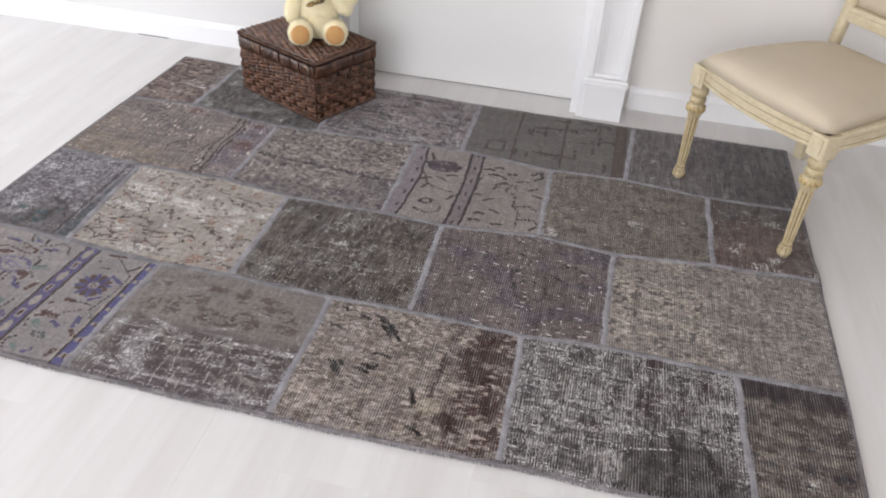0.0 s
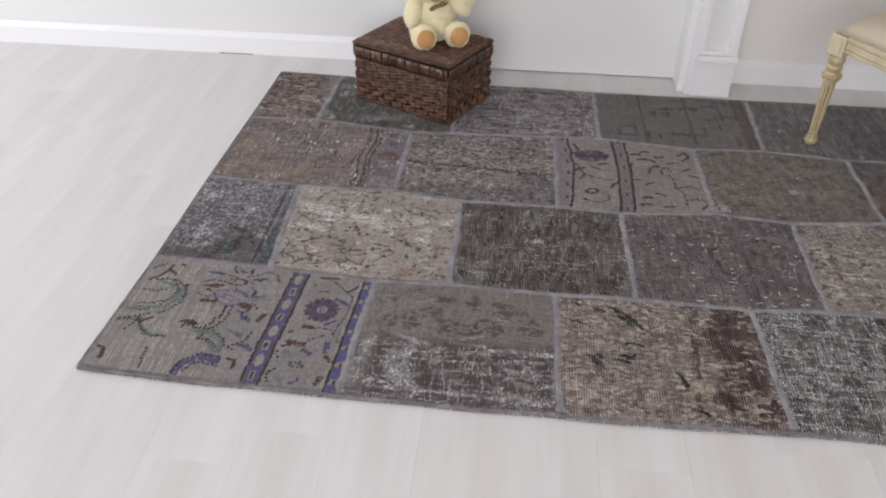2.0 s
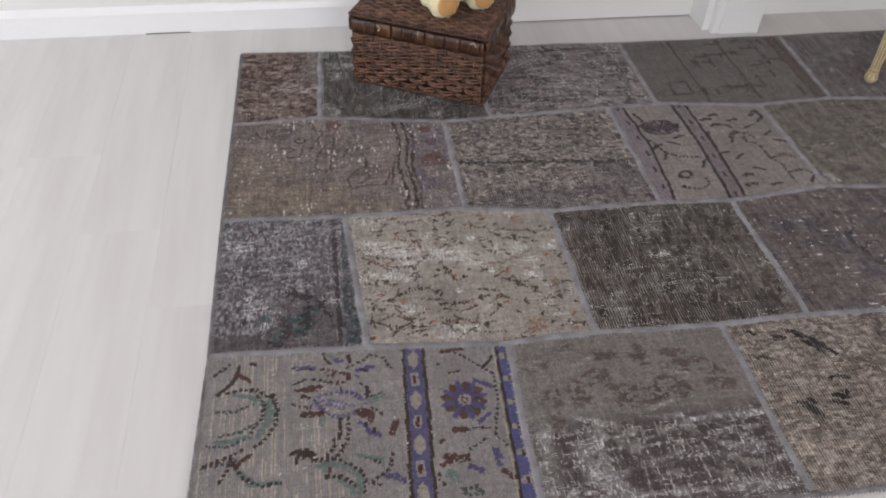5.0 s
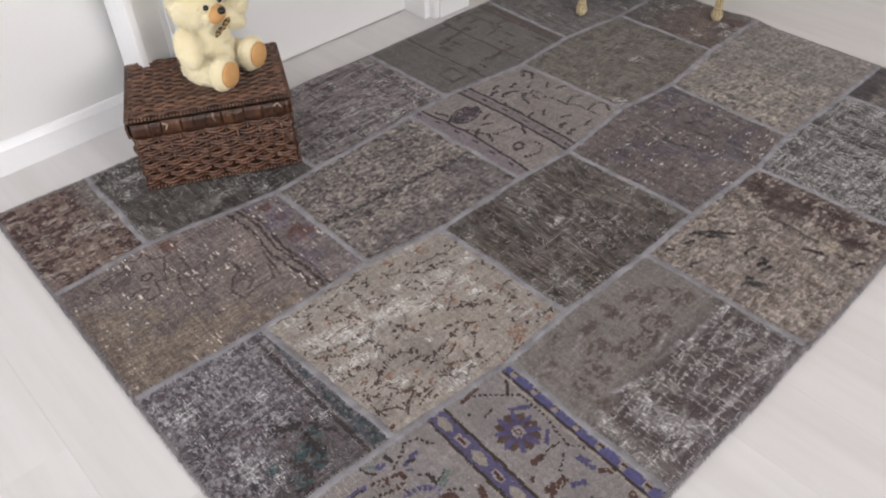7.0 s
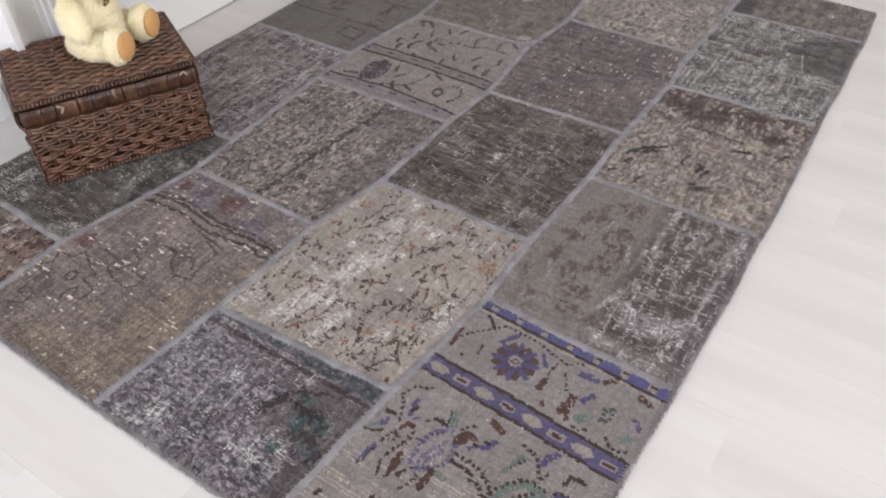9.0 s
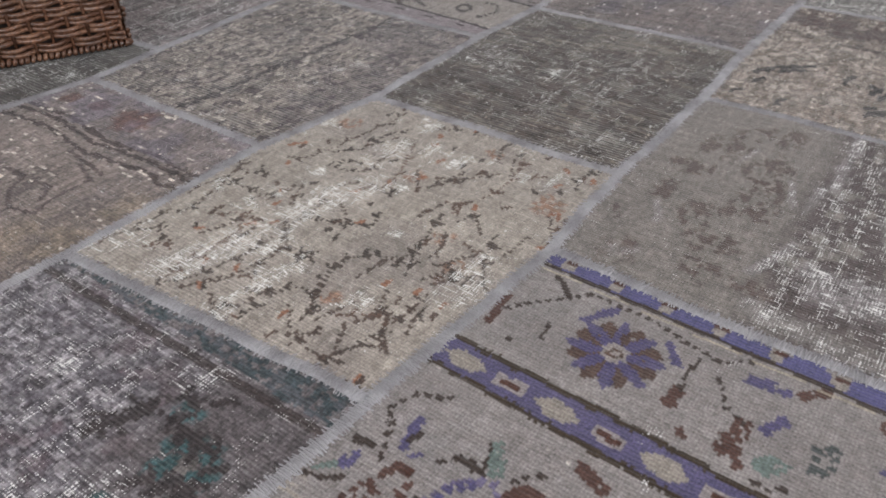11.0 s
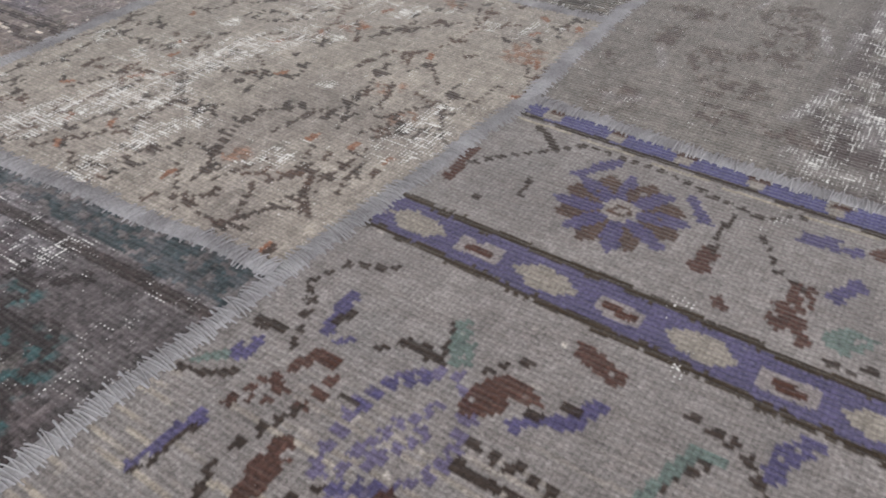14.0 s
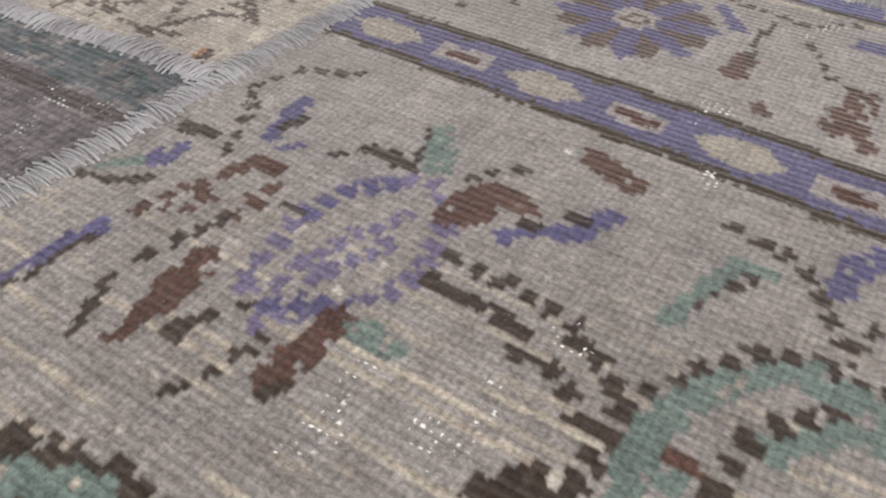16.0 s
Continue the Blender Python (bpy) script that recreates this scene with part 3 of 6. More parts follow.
# ---- plush toy ----
def plush():
    bm = bmesh.new()
    face, side = Vector((0.34, -0.94, 0)).normalized(), Vector((0.94, 0.34, 0)).normalized()
    up = Vector((0, 0, 1))
    base = Vector((0.703, 1.588, 0.242))

    def at(s, f, u):
        return base + side * s + face * f + up * u

    turn = Matrix((side, face, up)).transposed().to_4x4()
    ball(bm, at(0, 0, 0.085), (0.075, 0.066, 0.092), 4, turn)
    ball(bm, at(0.0, 0.012, 0.06), (0.070, 0.066, 0.062), 4, turn)
    ball(bm, at(-0.012, 0.008, 0.205), (0.073, 0.066, 0.068), 4, turn)
    ball(bm, at(-0.012, 0.052, 0.188), (0.042, 0.034, 0.032), 3, turn)
    for s in (-1, 1):
        ball(bm, at(s * 0.058 - 0.012, -0.004, 0.262), (0.027, 0.014, 0.027), 3, turn)
        ball(bm, at(s * 0.058, 0.04, 0.037), (0.040, 0.082, 0.038), 3, turn)
        ball(bm, at(s * 0.061, 0.100, 0.045), (0.045, 0.030, 0.047), 3, turn)
        ball(bm, at(s * 0.084, 0.02, 0.118 + (0.012 if s > 0 else -0.008)), (0.031, 0.034, 0.056), 3, turn @ pose(0, 0, 0, 24, s * (-44 if s > 0 else -18), 0))
    ball(bm, at(0.116, 0.03, 0.152), (0.030, 0.030, 0.038), 3, turn @ pose(0, 0, 0, 0, 30, 0))
    bmesh.ops.recalc_face_normals(bm, faces=list(bm.faces))
    bm.normal_update()
    for v in bm.verts:
        n = noise.noise(v.co * 60) * 0.0030 + noise.noise(v.co * 170) * 0.0022
        v.co += v.normal * n if v.normal.length else Vector()
    rnd = random.Random(8)
    bm.faces.ensure_lookup_table()
    skin = [f for f in bm.faces]
    for f in skin:
        for _ in range(8):
            a, b = rnd.random(), rnd.random()
            vs = [v.co for v in f.verts]
            if a + b > 1:
                a, b = 1 - a, 1 - b
            p = vs[0] + (vs[1] - vs[0]) * a + (vs[2] - vs[0]) * b
            nrm = (f.normal + Vector((rnd.uniform(-1, 1), rnd.uniform(-1, 1), rnd.uniform(-1, 0.6))) * 0.6).normalized()
            t = (Matrix.Rotation(rnd.uniform(0, 3.1), 3, nrm) @ nrm.orthogonal()).normalized() * 0.0008
            h = rnd.uniform(0.0025, 0.0065)
            q = [bm.verts.new(p + t), bm.verts.new(p - t), bm.verts.new(p + nrm * h)]
            bm.faces.new(q).material_index = 1
    for s in (-1, 1):
        ball(bm, at(s * 0.061, 0.125, 0.047), (0.033, 0.009, 0.035), 3, turn, 2)
        ball(bm, at(s * 0.058 - 0.012, 0.008, 0.262), (0.017, 0.008, 0.017), 2, turn, 2)
        ball(bm, at(s * 0.026 - 0.012, 0.069, 0.213), (0.0078, 0.0085, 0.0078), 2, turn, 3)
    ball(bm, at(-0.012, 0.076, 0.187), (0.030, 0.019, 0.025), 3, turn, 2)
    ball(bm, at(-0.010, 0.094, 0.199), (0.0125, 0.010, 0.010), 2, turn, 3)
    for s in (-1, 1):
        ball(bm, at(s * 0.017 - 0.004, 0.079, 0.147 + s * 0.006), (0.018, 0.006, 0.009), 2, turn @ pose(0, 0, 0, 0, -22, 0), 4)
    ball(bm, at(-0.004, 0.083, 0.147), (0.006, 0.006, 0.006), 2, turn, 4)
    for k in range(10):
        a = 2 * math.pi * k / 10
        ball(bm, at(-0.03 + 0.026 * math.cos(a), -0.012 + 0.026 * math.sin(a), 0.279), (0.016, 0.016, 0.012), 2, turn, 4)
    ball(bm, at(-0.03, -0.012, 0.29), (0.034, 0.034, 0.02), 3, turn, 4)
    ob = part("teddy_bear", bm, [PLUSH, PLUSH_PALE, SUEDE, BLACK, PLAID], None, "", True)
    return tagged(ob, "cream plush teddy bear with plaid hat sitting on the basket", "teddy bear")


plush()


# ---- patchwork rug ----
ZT = 0.0115


def hashed(i, j, seed):
    h = np.sin(i * 127.1 + j * 311.7 + seed * 74.7) * 43758.5453
    return h - np.floor(h)


def vnoise(x, y, seed=0):
    i, j = np.floor(x), np.floor(y)
    a, b = x - i, y - j
    a, b = a * a * (3 - 2 * a), b * b * (3 - 2 * b)
    return (hashed(i, j, seed) * (1 - a) + hashed(i + 1, j, seed) * a) * (1 - b) + (hashed(i, j + 1, seed) * (1 - a) + hashed(i + 1, j + 1, seed) * a) * b


def fbm(x, y, seed=0, octaves=3):
    s, w, t = 0, 1.0, 0
    for k in range(octaves):
        s, t, w, x, y = s + w * vnoise(x, y, seed + k * 13), t + w, w * 0.5, x * 2.03, y * 2.03
    return s / t


def step(a, b, x):
    t = np.clip((x - a) / (b - a), 0, 1)
    return t * t * (3 - 2 * t)


class Cloth:
    """The dye of one patch, knot by knot: x and y are the knots' places in metres."""

    def __init__(self, x, y, seed, cell=0.0):
        if cell:
            rank = np.floor(x / cell)
            x, y = (rank + 0.5) * cell, (np.floor(y / cell + 0.3 * hashed(rank, rank * 0, seed)) + 0.5) * cell
        self.x, self.y, self.seed = x, y, seed
        self.c = np.zeros(x.shape + (3,))
        self.rub = np.full(x.shape, 0.16)
        self.knot = hashed(np.round(x * 1000), np.round(y * 1000), seed)

    def fill(self, *rgb):
        self.c[:] = lin(*rgb)
        return self

    def lay(self, mask, *rgb):
        m = np.clip(mask, 0, 1)[..., None]
        self.c = self.c * (1 - m) + np.array(lin(*rgb)) * m
        return self

    def n(self, sx, sy, k=0, o=3):
        return fbm(self.x / sx, self.y / sy, self.seed * 7 + k, o)

    def tone(self, amount, sx=0.09, sy=0.09, k=3):
        """Uneven dye: broad lighter and darker clouds."""
        self.c *= (1 + amount * (2 * self.n(sx, sy, k) - 1) * 2)[..., None]
        return self

    def grain(self, amount=0.2):
        self.c *= (1 + amount * (2 * self.knot - 1))[..., None]
        for sx, sy, k in ((0.0045, 0.045, 40), (0.045, 0.0045, 41), (0.008, 0.006, 42)):
            self.c *= (1 + 1.1 * amount * (2 * self.n(sx, sy, k, 2) - 1))[..., None]
        self.rub = np.clip(self.rub + (0.3 if self.rub.mean() > 0.06 else 0.1) * (self.n(0.03, 0.03, 44, 2) - 0.45), 0, 1)
        return self

    def speckle(self, cover, size, rgb, k=0, along=1.0, depth=1.0):
        v = self.n(size * along, size, k, 2)
        return self.lay(depth * step(1 - cover, 1 - cover + 0.08, v), *rgb)

    def worn(self, cover, rgb=(196, 192, 188), k=20, region=None, weft=True, depth=0.8):
        """Rubbed spots where the pale ground threads show, as short dashes in broken rows."""
        where = step(0.86 - cover, 1.2 - cover, self.n(0.06, 0.06, k))
        if region is not None:
            where = np.maximum(where, region)
        self.rub = np.maximum(self.rub, np.clip(depth * (0.25 + 0.75 * where) * 1.1, 0, 1) * np.clip(where * 1.5, 0, 1) * (0.3 + 0.7 * self.streaks(k)))
        a, b = (0.0032, 0.012) if weft else (0.012, 0.0032)
        dash = step(0.50, 0.62, self.n(a, b, k + 5, 2))
        return self.lay(0.38 * depth * where * dash * (0.3 + 0.7 * self.knot), *rgb)

    def streaks(self, k=0):
        """Wear that follows the threads: narrow runs along both ways of the weave."""
        return np.maximum(step(0.5, 0.62, self.n(0.08, 0.006, k + 70, 2)), 0.9 * step(0.52, 0.64, self.n(0.006, 0.06, k + 71, 2)))

    def flecks(self, cover, rgb=(205, 200, 196), k=30, a=0.004, b=0.012):
        v = self.n(a, b, k, 1) * (0.6 + 0.4 * self.n(0.05, 0.05, k + 2))
        return self.lay(0.85 * step(1 - cover, 1 - cover + 0.05, v), *rgb)

    def line(self, rgb, width, points, bead=0, wobble=0.0015):
        """A drawn line of knots; beads leave gaps along it."""
        pad = width + wobble + 0.004
        xs, ys = [p[0] for p in points], [p[1] for p in points]
        sel = (self.x > min(xs) - pad) & (self.x < max(xs) + pad) & (self.y > min(ys) - pad) & (self.y < max(ys) + pad)
        x, y = self.x[sel], self.y[sel]
        best, along, run = np.full(x.shape, 9.0), np.zeros(x.shape), 0.0
        wx = x + wobble * (2 * vnoise(x / 0.012, y / 0.012, 5) - 1)
        wy = y + wobble * (2 * vnoise(x / 0.012, y / 0.012, 6) - 1)
        for (ax, ay), (bx, by) in zip(points, points[1:]):
            dx, dy = bx - ax, by - ay
            L2 = dx * dx + dy * dy + 1e-9
            t = np.clip(((wx - ax) * dx + (wy - ay) * dy) / L2, 0, 1)
            d = np.hypot(wx - ax - t * dx, wy - ay - t * dy)
            near = d < best
            best, along = np.where(near, d, best), np.where(near, run + t * math.sqrt(L2), along)
            run += math.sqrt(L2)
        w = width / 2 * (0.5 + 0.45 * vnoise(along / 0.008, along * 0, 9) + 0.65 * vnoise(x / 0.005, y / 0.005, 19))
        m = (best < w).astype(float)
        if bead:
            m *= (np.sin(along * 2 * math.pi / (0.0115 if bead == 1 else bead)) > -0.5)
        if width > 0.009:
            m *= vnoise(x / 0.0045, y / 0.0045, 23) < 0.80
        mask = np.zeros(self.x.shape)
        mask[sel] = m * 0.94
        return self.lay(mask, *rgb)

    def blob(self, rgb, cx, cy, rx, ry, turn=0.0, inner=0.0):
        a = radians(turn)
        px, py = (self.x - cx) * math.cos(a) + (self.y - cy) * math.sin(a), -(self.x - cx) * math.sin(a) + (self.y - cy) * math.cos(a)
        r = np.hypot(px / rx, py / ry) + 0.16 * (2 * vnoise(self.x / 0.008, self.y / 0.008, 3) - 1)
        return self.lay(((r < 1) & (r > inner)).astype(float) * 0.92, *rgb)

    def vines(self, rgb, count, rnd, x0, x1, y0, y1, width=0.004, length=0.12, leaves=True, leaf=None):
        """Curling sprigs with leaves, as beaded lines."""
        for _ in range(count):
            px, py, a = rnd.uniform(x0, x1), rnd.uniform(y0, y1), rnd.uniform(0, 6.28)
            bend = rnd.choice((-1, 1)) * rnd.uniform(4, 14)
            pts = []
            n = 9
            for k in range(n):
                pts.append((px, py))
                a += bend * length / n
                px, py = px + math.cos(a) * length / n, py + math.sin(a) * length / n
                if rnd.random() < (0.55 if leaves is True else leaves):
                    s = rnd.choice((-1, 1))
                    la = a + s * rnd.uniform(0.5, 1.0)
                    self.line(leaf if leaf and rnd.random() < 0.35 else rgb, width * 1.3, [(px, py), (px + math.cos(la) * 0.016, py + math.sin(la) * 0.016)])
            self.line(rgb, width, pts, 1)
        return self

    def rosette(self, petal, edge, cx, cy, r, n=8):
        for k in range(n):
            a = 2 * math.pi * (k + 0.25) / n
            self.blob(edge, cx + 0.64 * r * math.cos(a + 0.36), cy + 0.64 * r * math.sin(a + 0.36), r * 0.36, r * 0.21, math.degrees(a + 0.36))
            self.blob(petal, cx + 0.62 * r * math.cos(a), cy + 0.62 * r * math.sin(a), r * 0.42, r * 0.155, math.degrees(a))
        self.blob((152, 146, 142), cx, cy, r * 0.27, r * 0.27)
        self.blob(edge, cx, cy, r * 0.16, r * 0.16, 0, 0.5)
        return self


DARK, BROWN = (56, 45, 39), (80, 54, 46)
BLUE, TEAL = (81, 77, 116), (104, 120, 116)


def dye_iris(c, box_):
    """Grey ground with a purple-blue double border, rosette and sprigs."""
    c.fill(143, 139, 138).tone(0.08).lay(0.5 * step(0.5, 0.75, c.n(0.12, 0.12, 8)), 138, 138, 138)
    c.lay(0.55 * (np.sin(c.x * 2 * math.pi / 0.0082) > 0.55) * step(0.40, 0.56, c.n(0.010, 0.03, 12, 2)) * step(0.36, 0.24, c.x + 0.2 * (c.y - 0.3)), 192, 182, 164)
    c.lay(0.35 * step(0.5, 0.62, c.n(0.004, 0.012, 13, 2)), 126, 119, 117)
    colours = {"faded": (104, 98, 128), "dark": DARK, "brown": BROWN, "blue": BLUE, "teal": TEAL, "ring": (70, 78, 78)}

    def stroke(kind, width, bead, *pts):
        c.line(colours[kind], width, pts, bead)

    stroke('dark', 0.005, 1, (0.532, 0.421), (0.560, 0.411), (0.585, 0.390), (0.611, 0.365), (0.626, 0.350), (0.626, 0.318), (0.624, 0.279), (0.612, 0.242), (0.604, 0.200), (0.625, 0.174))
    stroke('brown', 0.008, 0, (0.529, 0.419), (0.574, 0.423))
    stroke('dark', 0.004, 0, (0.558, 0.365), (0.536, 0.360))
    stroke('dark', 0.006, 0, (0.632, 0.393), (0.613, 0.371))
    stroke('blue', 0.009, 0, (0.586, 0.338), (0.616, 0.316))
    stroke('blue', 0.008, 0, (0.601, 0.251), (0.578, 0.235))
    stroke('brown', 0.011, 0, (0.527, 0.222), (0.546, 0.221))
    stroke('dark', 0.004, 0, (0.546, 0.221), (0.575, 0.222), (0.597, 0.219))
    stroke('dark', 0.004, 1, (0.582, 0.196), (0.551, 0.177), (0.539, 0.153))
    stroke('brown', 0.014, 0, (0.503, 0.166), (0.520, 0.161), (0.539, 0.157))
    stroke('brown', 0.009, 0, (0.491, 0.150), (0.510, 0.156))
    stroke('blue', 0.01, 0, (0.542, 0.141), (0.563, 0.130))
    stroke('teal', 0.018, 0, (0.505, 0.129), (0.510, 0.121))
    stroke('ring', 0.008, 1, (0.523, 0.094), (0.547, 0.098), (0.555, 0.085), (0.531, 0.081), (0.521, 0.091))
    stroke('dark', 0.005, 1, (0.485, 0.133), (0.482, 0.118), (0.490, 0.108))
    stroke('dark', 0.006, 1, (0.493, 0.073), (0.481, 0.061), (0.479, 0.044), (0.485, 0.030))
    stroke('blue', 0.01, 0, (0.553, 0.041), (0.540, 0.028))
    stroke('blue', 0.012, 0, (0.599, 0.169), (0.599, 0.140))
    stroke('brown', 0.01, 0, (0.605, 0.122), (0.621, 0.108))
    stroke('brown', 0.012, 0, (0.608, 0.051), (0.602, 0.035))
    stroke('teal', 0.012, 0, (0.503, 0.045), (0.513, 0.036))
    stroke('dark', 0.005, 0, (0.514, 0.389), (0.518, 0.388))
    stroke('brown', 0.007, 0, (0.496, 0.198), (0.502, 0.203))
    stroke('teal', 0.013, 0, (0.156, 0.331), (0.169, 0.312), (0.167, 0.284), (0.148, 0.257))
    stroke('teal', 0.009, 0, (0.097, 0.358), (0.128, 0.351), (0.144, 0.338))
    stroke('teal', 0.008, 0, (0.069, 0.251), (0.101, 0.250), (0.130, 0.261))
    stroke('dark', 0.008, 0, (0.067, 0.361), (0.090, 0.383), (0.104, 0.407), (0.106, 0.431))
    stroke('brown', 0.01, 0, (0.102, 0.411), (0.128, 0.392))
    stroke('dark', 0.007, 1, (0.058, 0.412), (0.084, 0.435))
    stroke('dark', 0.008, 0, (0.131, 0.433), (0.139, 0.430))
    stroke('dark', 0.0075, 1, (0.086, 0.364), (0.113, 0.369), (0.148, 0.363), (0.173, 0.341), (0.185, 0.306), (0.181, 0.278), (0.160, 0.243), (0.138, 0.229))
    stroke('dark', 0.007, 1, (0.147, 0.350), (0.159, 0.328), (0.156, 0.296), (0.136, 0.266))
    stroke('ring', 0.006, 1, (0.068, 0.319), (0.105, 0.317), (0.138, 0.332))
    stroke('ring', 0.006, 1, (0.077, 0.264), (0.118, 0.270), (0.148, 0.288))
    stroke('ring', 0.006, 1, (0.053, 0.243), (0.096, 0.239), (0.132, 0.254))
    stroke('ring', 0.006, 1, (0.049, 0.196), (0.084, 0.201), (0.109, 0.207))
    stroke('brown', 0.008, 0, (0.111, 0.195), (0.132, 0.213))
    stroke('dark', 0.009, 0, (0.221, 0.190), (0.226, 0.207), (0.254, 0.202))
    stroke('teal', 0.012, 0, (0.118, 0.179), (0.139, 0.152), (0.189, 0.149))
    stroke('dark', 0.007, 1, (0.051, 0.200), (0.084, 0.211), (0.124, 0.229))
    stroke('dark', 0.007, 1, (0.081, 0.165), (0.097, 0.194), (0.099, 0.214))
    stroke('dark', 0.007, 1, (0.105, 0.202), (0.123, 0.167), (0.158, 0.145), (0.192, 0.151))
    stroke('dark', 0.008, 0, (0.045, 0.099), (0.059, 0.094), (0.066, 0.060))
    stroke('dark', 0.007, 1, (0.165, 0.106), (0.166, 0.075), (0.171, 0.036))
    stroke('blue', 0.019, 0, (0.261, 0.033), (0.267, 0.065), (0.302, 0.090), (0.345, 0.084), (0.347, 0.070))
    stroke('dark', 0.006, 1, (0.255, 0.030), (0.261, 0.072), (0.300, 0.102), (0.350, 0.094), (0.356, 0.065), (0.325, 0.069), (0.299, 0.072), (0.277, 0.041))
    stroke('dark', 0.008, 0, (0.372, 0.091), (0.389, 0.088), (0.392, 0.063))
    stroke('dark', 0.006, 0, (0.211, 0.207), (0.225, 0.215), (0.247, 0.208), (0.234, 0.196))
    stroke('dark', 0.0065, 0.0115, (0.322, 0.276), (0.322, 0.260), (0.321, 0.247), (0.318, 0.233), (0.319, 0.224), (0.318, 0.217))
    stroke('dark', 0.007, 1, (0.310, 0.215), (0.310, 0.207), (0.304, 0.198), (0.296, 0.194), (0.290, 0.191))
    stroke('dark', 0.0065, 0, (0.307, 0.277), (0.306, 0.263), (0.305, 0.248), (0.303, 0.233))
    stroke('dark', 0.007, 1, (0.294, 0.229), (0.296, 0.220), (0.288, 0.207), (0.280, 0.197), (0.274, 0.193), (0.262, 0.191))
    stroke('dark', 0.0081, 1, (0.253, 0.190), (0.264, 0.188), (0.277, 0.186), (0.290, 0.185), (0.303, 0.181), (0.320, 0.170), (0.337, 0.158), (0.343, 0.145), (0.345, 0.136), (0.345, 0.127), (0.342, 0.114))
    stroke('teal', 0.0114, 0, (0.264, 0.177), (0.277, 0.178), (0.293, 0.176), (0.308, 0.169), (0.325, 0.156), (0.336, 0.144), (0.337, 0.129), (0.334, 0.114))
    stroke('teal', 0.0097, 0, (0.302, 0.140), (0.314, 0.131), (0.322, 0.122), (0.323, 0.113))
    stroke('dark', 0.0076, 1, (0.276, 0.152), (0.290, 0.151), (0.303, 0.146), (0.317, 0.139), (0.326, 0.126), (0.329, 0.120))
    stroke('brown', 0.0092, 0, (0.281, 0.165), (0.280, 0.163))
    stroke('teal', 0.0081, 0, (0.273, 0.165), (0.273, 0.163))
    stroke('teal', 0.0081, 0, (0.340, 0.188), (0.360, 0.184), (0.377, 0.176), (0.381, 0.164))
    stroke('dark', 0.0046, 0.009, (0.349, 0.182), (0.363, 0.176), (0.375, 0.169))
    stroke('dark', 0.0059, 1, (0.401, 0.185), (0.398, 0.170), (0.395, 0.159), (0.384, 0.147), (0.372, 0.140), (0.363, 0.132), (0.353, 0.128))
    stroke('blue', 0.0114, 0, (0.389, 0.140), (0.404, 0.136), (0.416, 0.126))
    stroke('dark', 0.0059, 1, (0.359, 0.128), (0.371, 0.124), (0.379, 0.120))
    stroke('faded', 0.0092, 0.0105, (0.268, 0.333), (0.288, 0.338), (0.312, 0.340), (0.336, 0.335), (0.353, 0.322), (0.358, 0.304), (0.347, 0.292), (0.331, 0.284), (0.309, 0.281), (0.292, 0.285), (0.277, 0.295), (0.265, 0.307), (0.255, 0.315))
    stroke('blue', 0.0076, 0.01, (0.263, 0.319), (0.271, 0.307), (0.280, 0.295))
    stroke('blue', 0.0076, 0.01, (0.311, 0.338), (0.334, 0.333), (0.347, 0.321))
    stroke('faded', 0.007, 0.0085, (0.286, 0.322), (0.305, 0.317), (0.322, 0.310), (0.333, 0.303))
    stroke('faded', 0.007, 0.0085, (0.290, 0.311), (0.306, 0.303), (0.318, 0.298))
    stroke('faded', 0.0065, 0.0085, (0.275, 0.322), (0.282, 0.311))
    stroke('brown', 0.0114, 0, (0.344, 0.290), (0.359, 0.288), (0.367, 0.278), (0.366, 0.265))
    stroke('brown', 0.0081, 0, (0.344, 0.283), (0.353, 0.276))
    stroke('dark', 0.0046, 1, (0.369, 0.294), (0.384, 0.287), (0.389, 0.275))
    stroke('brown', 0.0114, 0, (0.223, 0.355), (0.238, 0.355), (0.253, 0.356), (0.268, 0.356))
    stroke('brown', 0.013, 0, (0.240, 0.296), (0.253, 0.294), (0.271, 0.291))
    stroke('dark', 0.0054, 0, (0.230, 0.293), (0.238, 0.289))
    stroke('dark', 0.0086, 0, (0.235, 0.340), (0.240, 0.336))
    stroke('dark', 0.0059, 1, (0.247, 0.333), (0.258, 0.326))
    stroke('dark', 0.0046, 0, (0.216, 0.369), (0.227, 0.373), (0.241, 0.378))
    stroke('dark', 0.0049, 0.012, (0.214, 0.320), (0.220, 0.317), (0.229, 0.315), (0.239, 0.311), (0.248, 0.309))
    stroke('blue', 0.0065, 0, (0.217, 0.413), (0.232, 0.413), (0.247, 0.411), (0.261, 0.406))
    stroke('dark', 0.0038, 0, (0.215, 0.409), (0.227, 0.406), (0.240, 0.406), (0.253, 0.405))
    stroke('brown', 0.007, 0.01, (0.275, 0.401), (0.287, 0.398), (0.301, 0.396), (0.301, 0.385), (0.289, 0.383), (0.281, 0.392))
    stroke('brown', 0.0081, 0, (0.314, 0.387), (0.327, 0.383), (0.330, 0.372))
    stroke('brown', 0.0076, 0.011, (0.329, 0.371), (0.317, 0.364), (0.301, 0.363), (0.290, 0.368))
    stroke('dark', 0.0046, 1, (0.257, 0.379), (0.268, 0.375), (0.279, 0.370), (0.296, 0.364))
    stroke('dark', 0.0059, 1, (0.328, 0.401), (0.339, 0.405), (0.361, 0.417), (0.379, 0.428), (0.399, 0.424), (0.409, 0.409), (0.415, 0.394), (0.421, 0.384))
    stroke('blue', 0.0108, 0, (0.305, 0.423), (0.317, 0.420))
